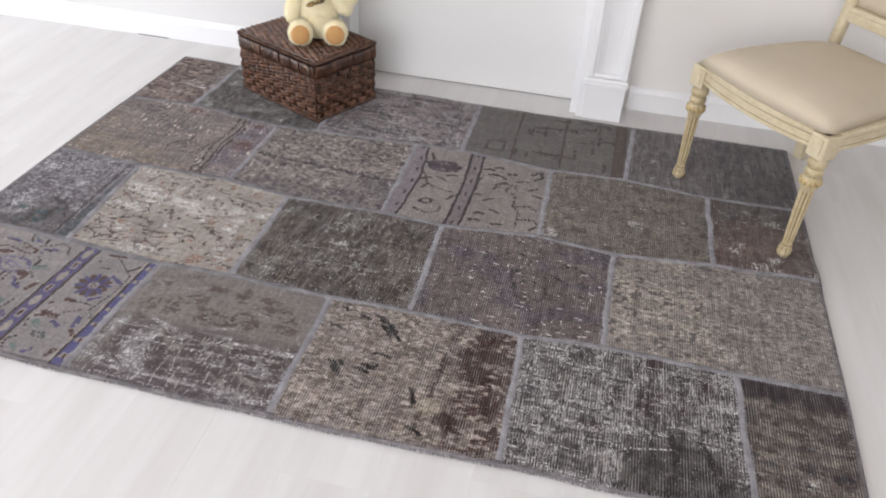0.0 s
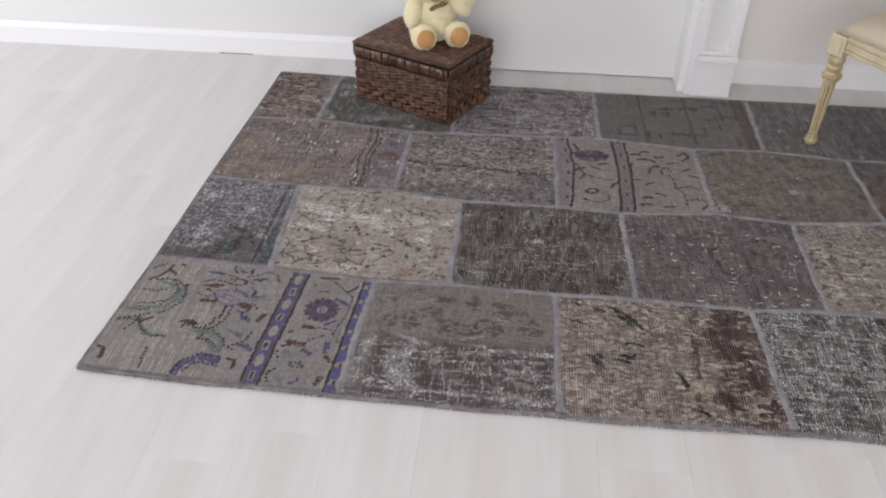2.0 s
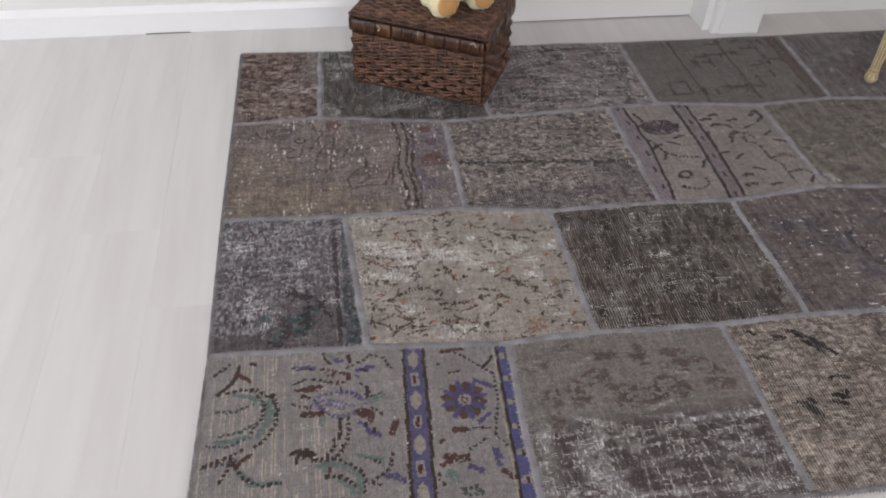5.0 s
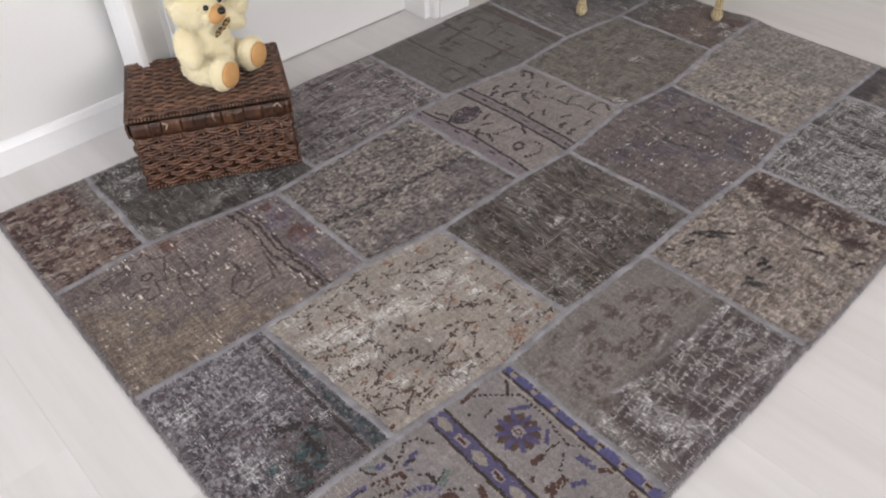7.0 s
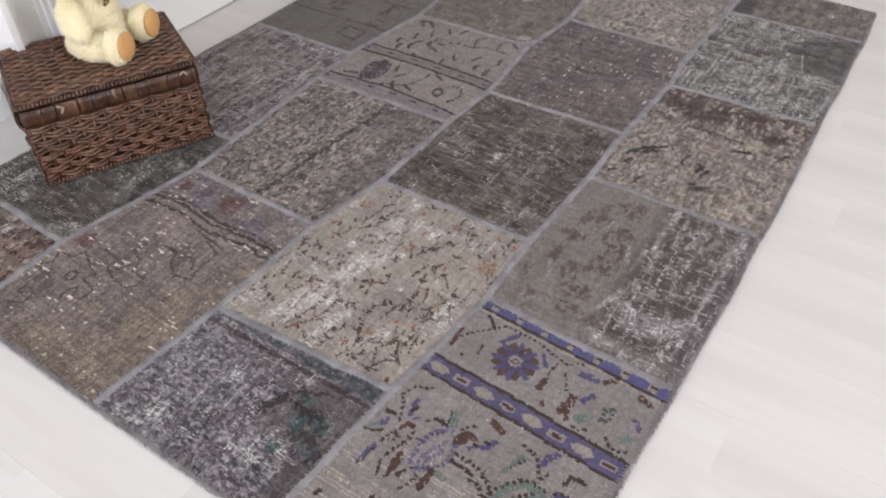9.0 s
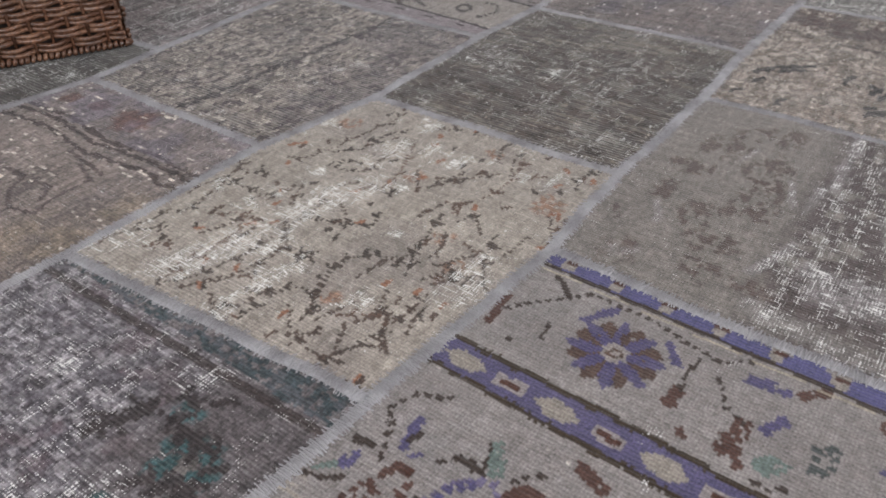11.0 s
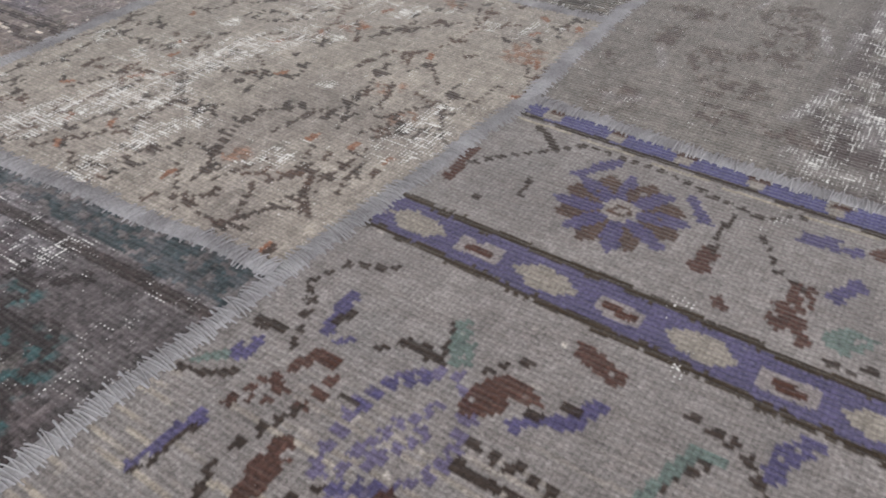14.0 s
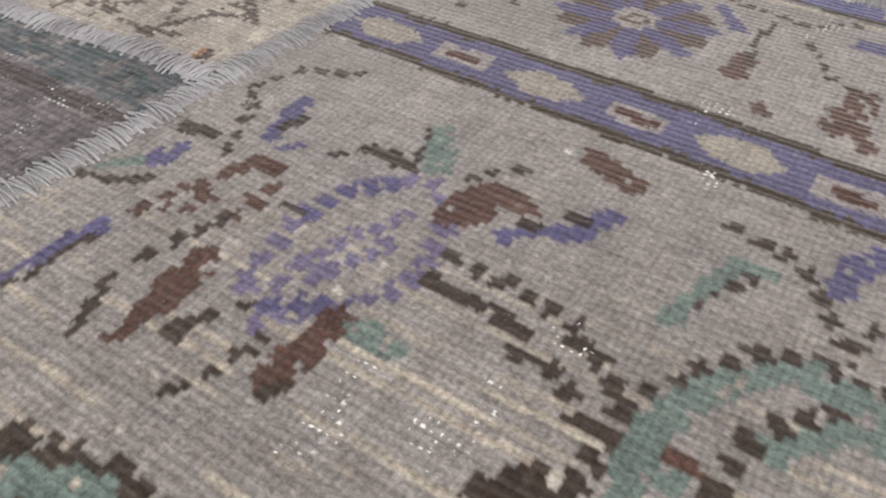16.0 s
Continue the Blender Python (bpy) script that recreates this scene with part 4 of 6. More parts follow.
    stroke('dark', 0.0081, 0, (0.332, 0.432), (0.332, 0.416))
    stroke('blue', 0.007, 0, (0.349, 0.390), (0.368, 0.397), (0.380, 0.397))
    stroke('blue', 0.0059, 0, (0.343, 0.380), (0.349, 0.376))
    stroke('dark', 0.0076, 0, (0.358, 0.391), (0.366, 0.386))
    stroke('dark', 0.0049, 0, (0.278, 0.442), (0.283, 0.426), (0.293, 0.415))
    stroke('teal', 0.0059, 0, (0.289, 0.437), (0.299, 0.429))
    stroke('dark', 0.0046, 1, (0.352, 0.356), (0.362, 0.348))
    stroke('dark', 0.007, 0, (0.365, 0.347), (0.363, 0.326))
    stroke('dark', 0.0043, 0, (0.363, 0.320), (0.381, 0.324), (0.393, 0.331))
    stroke('teal', 0.0108, 0, (0.370, 0.312), (0.393, 0.322))
    stroke('brown', 0.0108, 0, (0.415, 0.254), (0.408, 0.242), (0.405, 0.232))
    stroke('blue', 0.0076, 0, (0.344, 0.262), (0.356, 0.253), (0.359, 0.239), (0.373, 0.235), (0.380, 0.230))
    stroke('dark', 0.0065, 0, (0.357, 0.258), (0.358, 0.255))
    stroke('dark', 0.0065, 0, (0.371, 0.244), (0.372, 0.237))
    stroke('teal', 0.0092, 0, (0.271, 0.282), (0.270, 0.267))
    stroke('dark', 0.0124, 0, (0.175, 0.345), (0.177, 0.336), (0.174, 0.331))
    stroke('dark', 0.0097, 0, (0.183, 0.326), (0.183, 0.312), (0.183, 0.300))
    stroke('teal', 0.0119, 0, (0.166, 0.335), (0.171, 0.322), (0.174, 0.309))
    stroke('dark', 0.0081, 1, (0.238, 0.214), (0.249, 0.208), (0.249, 0.198))
    stroke('dark', 0.0049, 0, (0.310, 0.350), (0.310, 0.343))
    c.rosette(BLUE, (80, 60, 50), 0.557, 0.291, 0.047, 8)
    # border band with its row of pale lozenges and dark bars
    lean = 0.032 * (0.432 - c.y) / 0.42
    s = c.x + lean * 0.75 + 0.0016 * (2 * vnoise(c.y / 0.02, c.y * 0, 4) - 1)
    c.lay(((s > 0.446) & (s < 0.490)).astype(float) * 0.9, *BLUE)
    ph = (c.y / 0.052 + 0.692) % 2
    jag = 0.4 * np.round(vnoise(c.x / 0.004, c.y / 0.004, 2) * 2) / 2
    d = np.abs(ph - 0.5) / 0.40 + np.abs(s - 0.468) / 0.0145
    c.lay(((d < 1.15 + 0.25 * jag) & (np.abs(s - 0.468) < 0.011)).astype(float), 150, 144, 136)
    c.lay(((np.abs(ph - 1.5) < 0.31) & (np.abs(s - 0.468) < 0.0080)).astype(float), 146, 140, 140)
    c.lay(((np.abs(ph - 1.5) < 0.21) & (np.abs(s - 0.468) < 0.0038)).astype(float), *BROWN)
    for edge in (0.4475, 0.4905):
        c.lay((np.abs(s - edge) < 0.0034 + 0.0012 * (2 * c.knot - 1)).astype(float), 64, 54, 44)
    e = c.x + 0.030 * (0.42 - c.y) / 0.4 * 0.75
    comb = 0.008 * (np.sin(c.y * 2 * math.pi / 0.058) > 0) + 0.006 * np.round(2 * vnoise(c.y / 0.007, c.y * 0, 8)) / 2
    c.lay(((e > 0.649) & (e < 0.664 + comb)).astype(float) * 0.9, 80, 80, 130)
    c.lay(((e > 0.652) & (np.abs(((c.y / 0.058) % 1) - 0.75) < 0.14) & (e < 0.672)).astype(float), 150, 144, 138)
    c.lay((np.abs(e - 0.646) < 0.003).astype(float), 62, 52, 46)
    c.lay((np.abs(e - 0.639) < 0.0014).astype(float) * 0.7, 176, 168, 150)
    c.lay(((np.abs(((c.y / 0.058) % 1) - 0.72) < 0.12) & (np.abs(e - 0.664) < 0.0028)).astype(float), *BROWN)
    rubbed = np.zeros(c.x.shape)
    for cx, cy, rx, ry, k in ((0.478, 0.219, 0.020, 0.010, 0.9), (0.430, 0.203, 0.020, 0.008, 0.6), (0.262, 0.232, 0.022, 0.014, 0.9), (0.310, 0.215, 0.010, 0.010, 0.8), (0.235, 0.270, 0.03, 0.010, 0.6), (0.60, 0.19, 0.02, 0.02, 0.5)):
        rubbed = np.maximum(rubbed, k * step(1.25, 0.5, np.hypot((c.x - cx) / rx, (c.y - cy) / ry) + 0.8 * (c.n(0.010, 0.010, 45) - 0.5)))
    c.rub = np.maximum(0.0, 0.8 * rubbed * step(0.35, 0.5, c.n(0.008, 0.012, 46)))
    c.flecks(0.17, (208, 202, 194), 30, 0.004, 0.007)


def dye_sprigs(c, b):
    """Pale taupe with beaded brown stems and leaves, rubbed pale in streaks."""
    rnd = random.Random(21)
    c.fill(161, 154, 146).tone(0.05)
    c.lay(0.5 * step(0.55, 0.72, c.n(0.1, 0.1, 2)), 140, 133, 129)
    for cx, cy, r in ((0.753, 0.472, 0.022), (0.825, 0.598, 0.014), (0.782, 0.820, 0.018), (0.716, 0.653, 0.016), (0.623, 0.540, 0.016), (0.46, 0.58, 0.014), (0.58, 0.50, 0.014)):
        c.lay(0.75 * step(1.2, 0.7, np.hypot(c.x - cx, c.y - cy) / r + 0.9 * (c.n(0.008, 0.008, 31) - 0.5)) * step(0.42, 0.5, c.n(0.007, 0.007, 32)), 146, 106, 84)

    def stem(*pts):
        ink = rnd.choice(((72, 62, 57), (80, 69, 63), (88, 73, 66), (102, 80, 69)))
        c.line(ink, 0.0041, pts, 0.0082, 0.002)
        for (ax, ay), (bx, by) in zip(pts, pts[1:]):
            for side in rnd.choice(((-1,), (1,), (-1, 1))):
                L = rnd.uniform(0.008, 0.013)
                a = math.atan2(by - ay, bx - ax) + side * rnd.uniform(0.5, 1.1)
                mx, my = (ax + bx) / 2, (ay + by) / 2
                c.line(ink, 0.0043, [(mx + 0.003 * math.cos(a), my + 0.003 * math.sin(a)), (mx + L * math.cos(a), my + L * math.sin(a))])

    stem((0.385, 0.886), (0.409, 0.869), (0.429, 0.849), (0.450, 0.831))
    stem((0.433, 0.864), (0.450, 0.859), (0.472, 0.859))
    stem((0.439, 0.834), (0.436, 0.808))
    stem((0.408, 0.821), (0.421, 0.811), (0.431, 0.796))
    stem((0.480, 0.846), (0.507, 0.838))
    stem((0.518, 0.869), (0.542, 0.869), (0.574, 0.858), (0.596, 0.864), (0.617, 0.872))
    stem((0.574, 0.858), (0.567, 0.831), (0.567, 0.794), (0.578, 0.765))
    stem((0.620, 0.841), (0.606, 0.822))
    stem((0.377, 0.752), (0.413, 0.757), (0.445, 0.754), (0.479, 0.751), (0.512, 0.753), (0.527, 0.752))
    stem((0.372, 0.750), (0.397, 0.729), (0.431, 0.721), (0.467, 0.712), (0.501, 0.708), (0.542, 0.708), (0.577, 0.708), (0.606, 0.710))
    stem((0.382, 0.726), (0.433, 0.691), (0.485, 0.683), (0.503, 0.685))
    stem((0.496, 0.810), (0.518, 0.787), (0.520, 0.762))
    stem((0.655, 0.829), (0.670, 0.806), (0.707, 0.793), (0.763, 0.784), (0.822, 0.775), (0.857, 0.773))
    stem((0.701, 0.787), (0.730, 0.757), (0.783, 0.753), (0.813, 0.739))
    stem((0.700, 0.732), (0.691, 0.760), (0.670, 0.750), (0.683, 0.717), (0.709, 0.704))
    stem((0.530, 0.704), (0.508, 0.687), (0.498, 0.673))
    stem((0.572, 0.704), (0.570, 0.685), (0.572, 0.671), (0.581, 0.647), (0.594, 0.627), (0.624, 0.636))
    stem((0.651, 0.690), (0.667, 0.678), (0.683, 0.666), (0.724, 0.681), (0.761, 0.696), (0.784, 0.704))
    stem((0.660, 0.664), (0.668, 0.650))
    stem((0.494, 0.661), (0.508, 0.659), (0.510, 0.645), (0.498, 0.645), (0.492, 0.655))
    stem((0.417, 0.578), (0.438, 0.584), (0.466, 0.597), (0.493, 0.607), (0.507, 0.613), (0.531, 0.604), (0.547, 0.588))
    stem((0.423, 0.664), (0.422, 0.648), (0.434, 0.631), (0.455, 0.623), (0.460, 0.598))
    stem((0.430, 0.687), (0.442, 0.677))
    stem((0.544, 0.557), (0.562, 0.556), (0.588, 0.555), (0.616, 0.561), (0.660, 0.570))
    stem((0.702, 0.623), (0.725, 0.614), (0.749, 0.590), (0.783, 0.564))
    stem((0.689, 0.582), (0.689, 0.559), (0.672, 0.563))
    stem((0.660, 0.547), (0.684, 0.533))
    stem((0.719, 0.548), (0.756, 0.541), (0.804, 0.545), (0.834, 0.555))
    stem((0.806, 0.463), (0.836, 0.470), (0.864, 0.454))
    stem((0.789, 0.529), (0.810, 0.510))
    stem((0.560, 0.436), (0.586, 0.465), (0.623, 0.481), (0.648, 0.483))
    stem((0.541, 0.500), (0.574, 0.483), (0.576, 0.471))
    stem((0.447, 0.532), (0.465, 0.520), (0.480, 0.513), (0.475, 0.490))
    stem((0.481, 0.495), (0.503, 0.492), (0.523, 0.494))
    stem((0.374, 0.661), (0.391, 0.665))
    stem((0.382, 0.633), (0.396, 0.634), (0.412, 0.633))
    stem((0.572, 0.522), (0.577, 0.505), (0.571, 0.488))
    stem((0.871, 0.716), (0.869, 0.692), (0.847, 0.686), (0.845, 0.706))
    stem((0.377, 0.521), (0.407, 0.512), (0.439, 0.504), (0.455, 0.493))
    stem((0.441, 0.500), (0.443, 0.484), (0.430, 0.484))
    stem((0.376, 0.485), (0.391, 0.475), (0.374, 0.472))
    stem((0.374, 0.647), (0.387, 0.641))
    stem((0.445, 0.552), (0.458, 0.532), (0.477, 0.517))
    stem((0.540, 0.534), (0.567, 0.547), (0.610, 0.559))
    stem((0.579, 0.510), (0.542, 0.497))
    stem((0.625, 0.515), (0.611, 0.479))
    stem((0.505, 0.483), (0.489, 0.483))
    stem((0.383, 0.563), (0.401, 0.562), (0.414, 0.549))
    stem((0.388, 0.543), (0.392, 0.523))
    for k in range(34):
        x, y, a, bend = rnd.uniform(b[0], b[1]), rnd.uniform(b[2], b[3]), rnd.uniform(-0.5, 1.0), rnd.uniform(-9, 9)
        pts = [(x, y)]
        for _ in range(4):
            pts.append((pts[-1][0] + 0.012 * math.cos(a), pts[-1][1] + 0.012 * math.sin(a)))
            a += 0.012 * bend
        c.line((88, 74, 67), 0.0040, pts, 0.0085)
    for k in range(110):
        x, y, a = rnd.uniform(b[0], b[1]), rnd.uniform(b[2], b[3]), rnd.uniform(-0.9, 0.9)
        c.line(rnd.choice(((72, 62, 57), (92, 72, 62), (150, 104, 80))), 0.0052, [(x, y), (x + 0.009 * math.cos(a), y + 0.009 * math.sin(a))])
    streak = step(0.045, 0.015, np.abs(c.y - 0.765 + 0.25 * (c.x - 0.38))) * step(0.34, 0.40, c.x) * step(0.78, 0.62, c.x)
    streak = np.maximum(streak, 0.8 * step(0.05, 0.02, np.hypot((c.x - 0.56) * 0.6, c.y - 0.47)))
    streak = np.maximum(streak, 0.8 * step(0.05, 0.02, np.hypot((c.x - 0.74) * 0.6, c.y - 0.72)))
    c.worn(0.36, (196, 190, 184), 20, 0.9 * streak, True, 0.8)
    c.worn(0.26, (194, 188, 180), 60, 0.6 * streak, False, 0.8)
    c.rub = np.maximum(c.rub, 0.5 * streak * step(0.3, 0.5, c.n(0.012, 0.03, 33)))


def dye_slate(c, b):
    """Blue-grey, knotted in light and dark specks, with a teal rosette in one corner and a dark teal strip."""
    c.fill(100, 97, 103).tone(0.16, 0.10, 0.10)
    calm = step(0.13, 0.22, c.x + 0.08 * (c.n(0.04, 0.04, 9) - 0.5)) * step(0.66, 0.56, c.y + 0.06 * (c.n(0.04, 0.04, 10) - 0.5))
    calm = np.maximum(calm, step(0.52, 0.49, c.y + 0.03 * (c.n(0.03, 0.03, 11) - 0.5)))
    busy = 1 - 0.75 * calm
    c.lay(0.7 * busy * step(0.50, 0.56, c.n(0.0075, 0.0075, 4, 2)), 68, 61, 67)
    c.lay(0.65 * busy * step(0.53, 0.59, c.n(0.0055, 0.009, 7, 2)), 146, 143, 147)
    c.lay(0.5 * step(0.6, 0.68, c.n(0.03, 0.03, 12)), 88, 72, 78)
    c.lay(0.7 * calm, 92, 86, 86)
    c.worn(0.4, (170, 167, 172), 20, 0.45 * step(0.55, 0.75, c.y) * busy, True, 0.65)
    c.lay(0.8 * ((c.x > 0.312) & (c.x < 0.322)).astype(float), 66, 56, 54)
    strip = (c.x > 0.326 + 0.03 * (c.y - 0.46)).astype(float)
    c.lay(strip * 0.85, 82, 89, 95)
    c.lay(0.7 * strip * step(0.5, 0.56, c.n(0.014, 0.02, 13)), 58, 74, 79)
    c.lay(0.6 * strip * step(0.56, 0.62, c.n(0.007, 0.009, 17, 2)), 128, 118, 118)
    for cx, cy, r in ((0.227, 0.531, 0.032), (0.27, 0.575, 0.016), (0.19, 0.50, 0.016), (0.16, 0.56, 0.012)):
        c.lay(0.85 * step(1.15, 0.8, np.hypot(c.x - cx, c.y - cy) / r + 0.8 * (c.n(0.010, 0.010, 14) - 0.5)) * step(0.36, 0.46, c.n(0.008, 0.008, 15)), 54, 90, 93)
    c.blob((100, 94, 92), 0.227, 0.531, 0.010, 0.009)
    c.vines((66, 59, 60), 7, random.Random(5), 0.17, 0.30, 0.475, 0.64, 0.005, 0.06)
    c.rub = np.maximum(c.rub, 0.46 * (1 - calm) * c.streaks(9))
    c.rub = np.maximum(c.rub, 0.5 * step(0.9, 0.5, np.hypot((c.x - 0.15) / 0.09, (c.y - 0.53) / 0.06)) * step(0.45, 0.6, c.n(0.006, 0.03, 16, 2)))
    c.rub *= 1.0 - np.maximum(0.35 * calm, 0.97 * strip)


def dye_storm(c, b):
    """Grey-green plain ground with brown blots, rubbed in bands to the white threads."""
    c.fill(124, 119, 115).tone(0.06, 0.1, 0.1)
    near = step(0.235, 0.19, c.y + 0.03 * (c.n(0.05, 0.05, 5) - 0.5))
    c.lay(0.9 * near * step(0.26, 0.42, c.n(0.03, 0.02, 6)), 82, 72, 72)
    for cx, cy, rx, ry in ((1.053, 0.325, 0.055, 0.018), (0.946, 0.356, 0.02, 0.035), (0.841, 0.314, 0.03, 0.022), (0.793, 0.279, 0.022, 0.035), (0.735, 0.272, 0.03, 0.02), (0.711, 0.365, 0.03, 0.022), (0.726, 0.214, 0.018, 0.03), (0.792, 0.401, 0.02, 0.010), (0.90, 0.26, 0.06, 0.03), (0.99, 0.27, 0.05, 0.03), (1.02, 0.36, 0.03, 0.012), (0.87, 0.37, 0.03, 0.015), (1.10, 0.28, 0.03, 0.03)):
        d = np.hypot((c.x - cx) / rx, (c.y - cy) / ry)
        c.lay(0.75 * step(1.25, 0.85, d + 0.9 * (c.n(0.018, 0.014, 24) - 0.5)) * step(0.46, 0.52, c.n(0.011, 0.008, 25)), 88, 74, 68)

    def band(ax, ay, bx, by, width, torn=0.03):
        """A rubbed stretch from a to b with frayed sides."""
        dx, dy = bx - ax, by - ay
        t = np.clip(((c.x - ax) * dx + (c.y - ay) * dy) / (dx * dx + dy * dy), 0, 1)
        d = np.hypot(c.x - ax - t * dx, c.y - ay - t * dy)
        return step(width, 0.4 * width, d + 0.5 * width * (2 * c.n(torn, torn / 3, int(ax * 999), 2) - 1))

    rub = np.zeros(c.x.shape)
    for ax, ay, bx, by, w, k in ((1.155, 0.192, 0.99, 0.188, 0.012, 0.85), (0.985, 0.200, 0.918, 0.205, 0.011, 0.7), (0.84, 0.197, 0.762, 0.222, 0.009, 0.85), (0.758, 0.140, 0.822, 0.043, 0.034, 0.9), (0.80, 0.165, 0.80, 0.05, 0.022, 1.0), (0.700, 0.205, 0.675, 0.06, 0.020, 0.85), (1.038, 0.128, 1.11, 0.107, 0.012, 0.9), (1.075, 0.150, 1.12, 0.118, 0.008, 0.8), (0.717, 0.042, 0.913, 0.040, 0.007, 1.0), (0.913, 0.040, 1.13, 0.026, 0.010, 0.9), (0.838, 0.365, 0.80, 0.350, 0.008, 0.8), (0.711, 0.365, 0.725, 0.345, 0.014, 0.7), (0.88, 0.10, 0.95, 0.12, 0.010, 0.6), (0.92, 0.22, 0.98, 0.24, 0.007, 0.7), (1.00, 0.31, 1.04, 0.30, 0.006, 0.7)):
        rub = np.maximum(rub, k * band(ax, ay, bx, by, w))
    c.lay(0.45 * rub, 150, 147, 150)
    c.worn(0.10, (200, 198, 198), 20, 0.8 * near * step(0.5, 0.66, c.n(0.035, 0.05, 14)), True, 0.5)
    c.rub = np.maximum(c.rub, rub * (0.42 + 0.36 * step(0.35, 0.6, c.n(0.010, 0.016, 16))))
    c.rub = np.maximum(c.rub, 0.6 * near * c.streaks(8))
    c.lay(0.3 * step(0.10, 0.0, c.y), 104, 92, 100)
    c.lay(0.5 * step(0.035, 0.01, np.abs(c.x - 0.69)), 124, 120, 116)
    c.flecks(0.14)


def dye_thicket(c, b):
    """Brown and cream mottled pile with black twig marks and a dark red-brown side."""
    c.fill(138, 128, 121).tone(0.10)
    c.lay(0.8 * step(0.50, 0.56, c.n(0.013, 0.007, 3, 2)), 108, 97, 88)
    c.lay(0.8 * step(0.54, 0.60, c.n(0.013, 0.007, 5, 2)), 168, 159, 150)
    c.lay(0.35 * step(0.55, 0.65, c.n(0.07, 0.05, 7)), 124, 110, 102)
    side = step(1.525, 1.565, c.x + 0.05 * (c.n(0.05, 0.05, 6) - 0.4) + 0.10 * (c.y - 0.2))
    c.lay(0.9 * side * step(0.47, 0.53, c.n(0.018, 0.009, 9)), 78, 52, 45)
    for cx, cy, rx, ry in ((1.590, 0.375, 0.03, 0.05), (1.588, 0.25, 0.035, 0.035), (1.61, 0.32, 0.03, 0.03), (1.55, 0.30, 0.02, 0.03), (1.63, 0.16, 0.02, 0.05), (1.55, 0.09, 0.03, 0.03)):
        c.lay(0.9 * step(1.25, 0.75, np.hypot((c.x - cx) / rx, (c.y - cy) / ry) + 1.3 * (c.n(0.016, 0.010, 10) - 0.5)), 70, 44, 38)
    c.lay(0.9 * step(0.012, 0.006, np.abs(c.x - 1.500 - 0.10 * (c.y - 0.25) + 0.02 * (c.n(0.03, 0.03, 8) - 0.5))) * step(0.30, 0.10, np.abs(c.y - 0.22)) * step(0.42, 0.52, c.n(0.012, 0.012, 11)), 78, 62, 56)
    for ax, ay, bx, by in ((1.300, 0.385, 1.330, 0.372), (1.315, 0.372, 1.350, 0.352), (1.325, 0.350, 1.365, 0.338), (1.350, 0.338, 1.378, 0.312), (1.332, 0.345, 1.352, 0.318), (1.335, 0.252, 1.372, 0.248), (1.235, 0.200, 1.258, 0.172), (1.248, 0.198, 1.272, 0.166), (1.262, 0.205, 1.270, 0.195), (1.305, 0.192, 1.335, 0.186), (1.318, 0.208, 1.345, 0.202), (1.335, 0.200, 1.352, 0.214), (1.200, 0.322, 1.225, 0.318), (1.205, 0.395, 1.222, 0.385), (1.262, 0.375, 1.285, 0.368), (1.445, 0.165, 1.465, 0.120), (1.47, 0.05, 1.50, 0.035)):
        c.line((38, 33, 33), 0.0085, [(ax, ay), ((ax + bx) / 2, (ay + by) / 2 + 0.004), (bx, by)])
    c.lay(0.6 * step(0.035, 0.015, np.hypot(c.x - 1.50, c.y - 0.12)), 176, 168, 150)
    c.flecks(0.14)


def dye_granite(c, b):
    """Dark blue-grey with pale rubbed ribs, broken into checks, and plum spots."""
    c.fill(92, 89, 87).tone(0.12, 0.12, 0.08)
    c.lay(0.8 * step(0.50, 0.56, c.n(0.012, 0.022, 4, 2)), 66, 63, 64)
    rib = np.abs(((c.x / 0.0072) % 1) - 0.5) < 0.26
    c.lay(0.6 * rib * step(0.42, 0.54, c.n(0.02, 0.012, 6, 2)), 160, 157, 155)
    c.lay(0.6 * step(0.55, 0.62, c.n(0.05, 0.012, 16)), 74, 68, 70)
    c.rub = 0.2 + 0.45 * c.streaks(6)
    for cx, cy, rx, ry in ((1.988, 0.278, 0.03, 0.05), (2.053, 0.279, 0.02, 0.035), (1.995, 0.397, 0.03, 0.03), (1.90, 0.27, 0.02, 0.03), (1.86, 0.16, 0.03, 0.02), (2.12, 0.36, 0.015, 0.06)):
        c.lay(0.85 * step(1.3, 0.7, np.hypot((c.x - cx) / rx, (c.y - cy) / ry) + 0.8 * (c.n(0.02, 0.02, 18) - 0.5)), 64, 47, 51)
    dark = step(0.15, 0.10, np.hypot((c.x - 2.06) * 0.9, (c.y - 0.06) * 1.1) + 0.06 * (c.n(0.03, 0.03, 19) - 0.5))
    c.lay(0.75 * dark, 74, 71, 69)
    c.lay(0.8 * dark * step(0.52, 0.58, c.n(0.02, 0.03, 20)), 56, 48, 48)
    c.rub *= 1 - 0.6 * dark
    c.line((176, 173, 172), 0.004, [(1.873, 0.085), (1.95, 0.125), (2.039, 0.144)], 1)
    c.lay(0.6 * step(0.05, 0.02, np.hypot(c.x - 1.90, c.y - 0.06)) * step(0.45, 0.55, c.n(0.01, 0.02, 22)), 168, 164, 162)


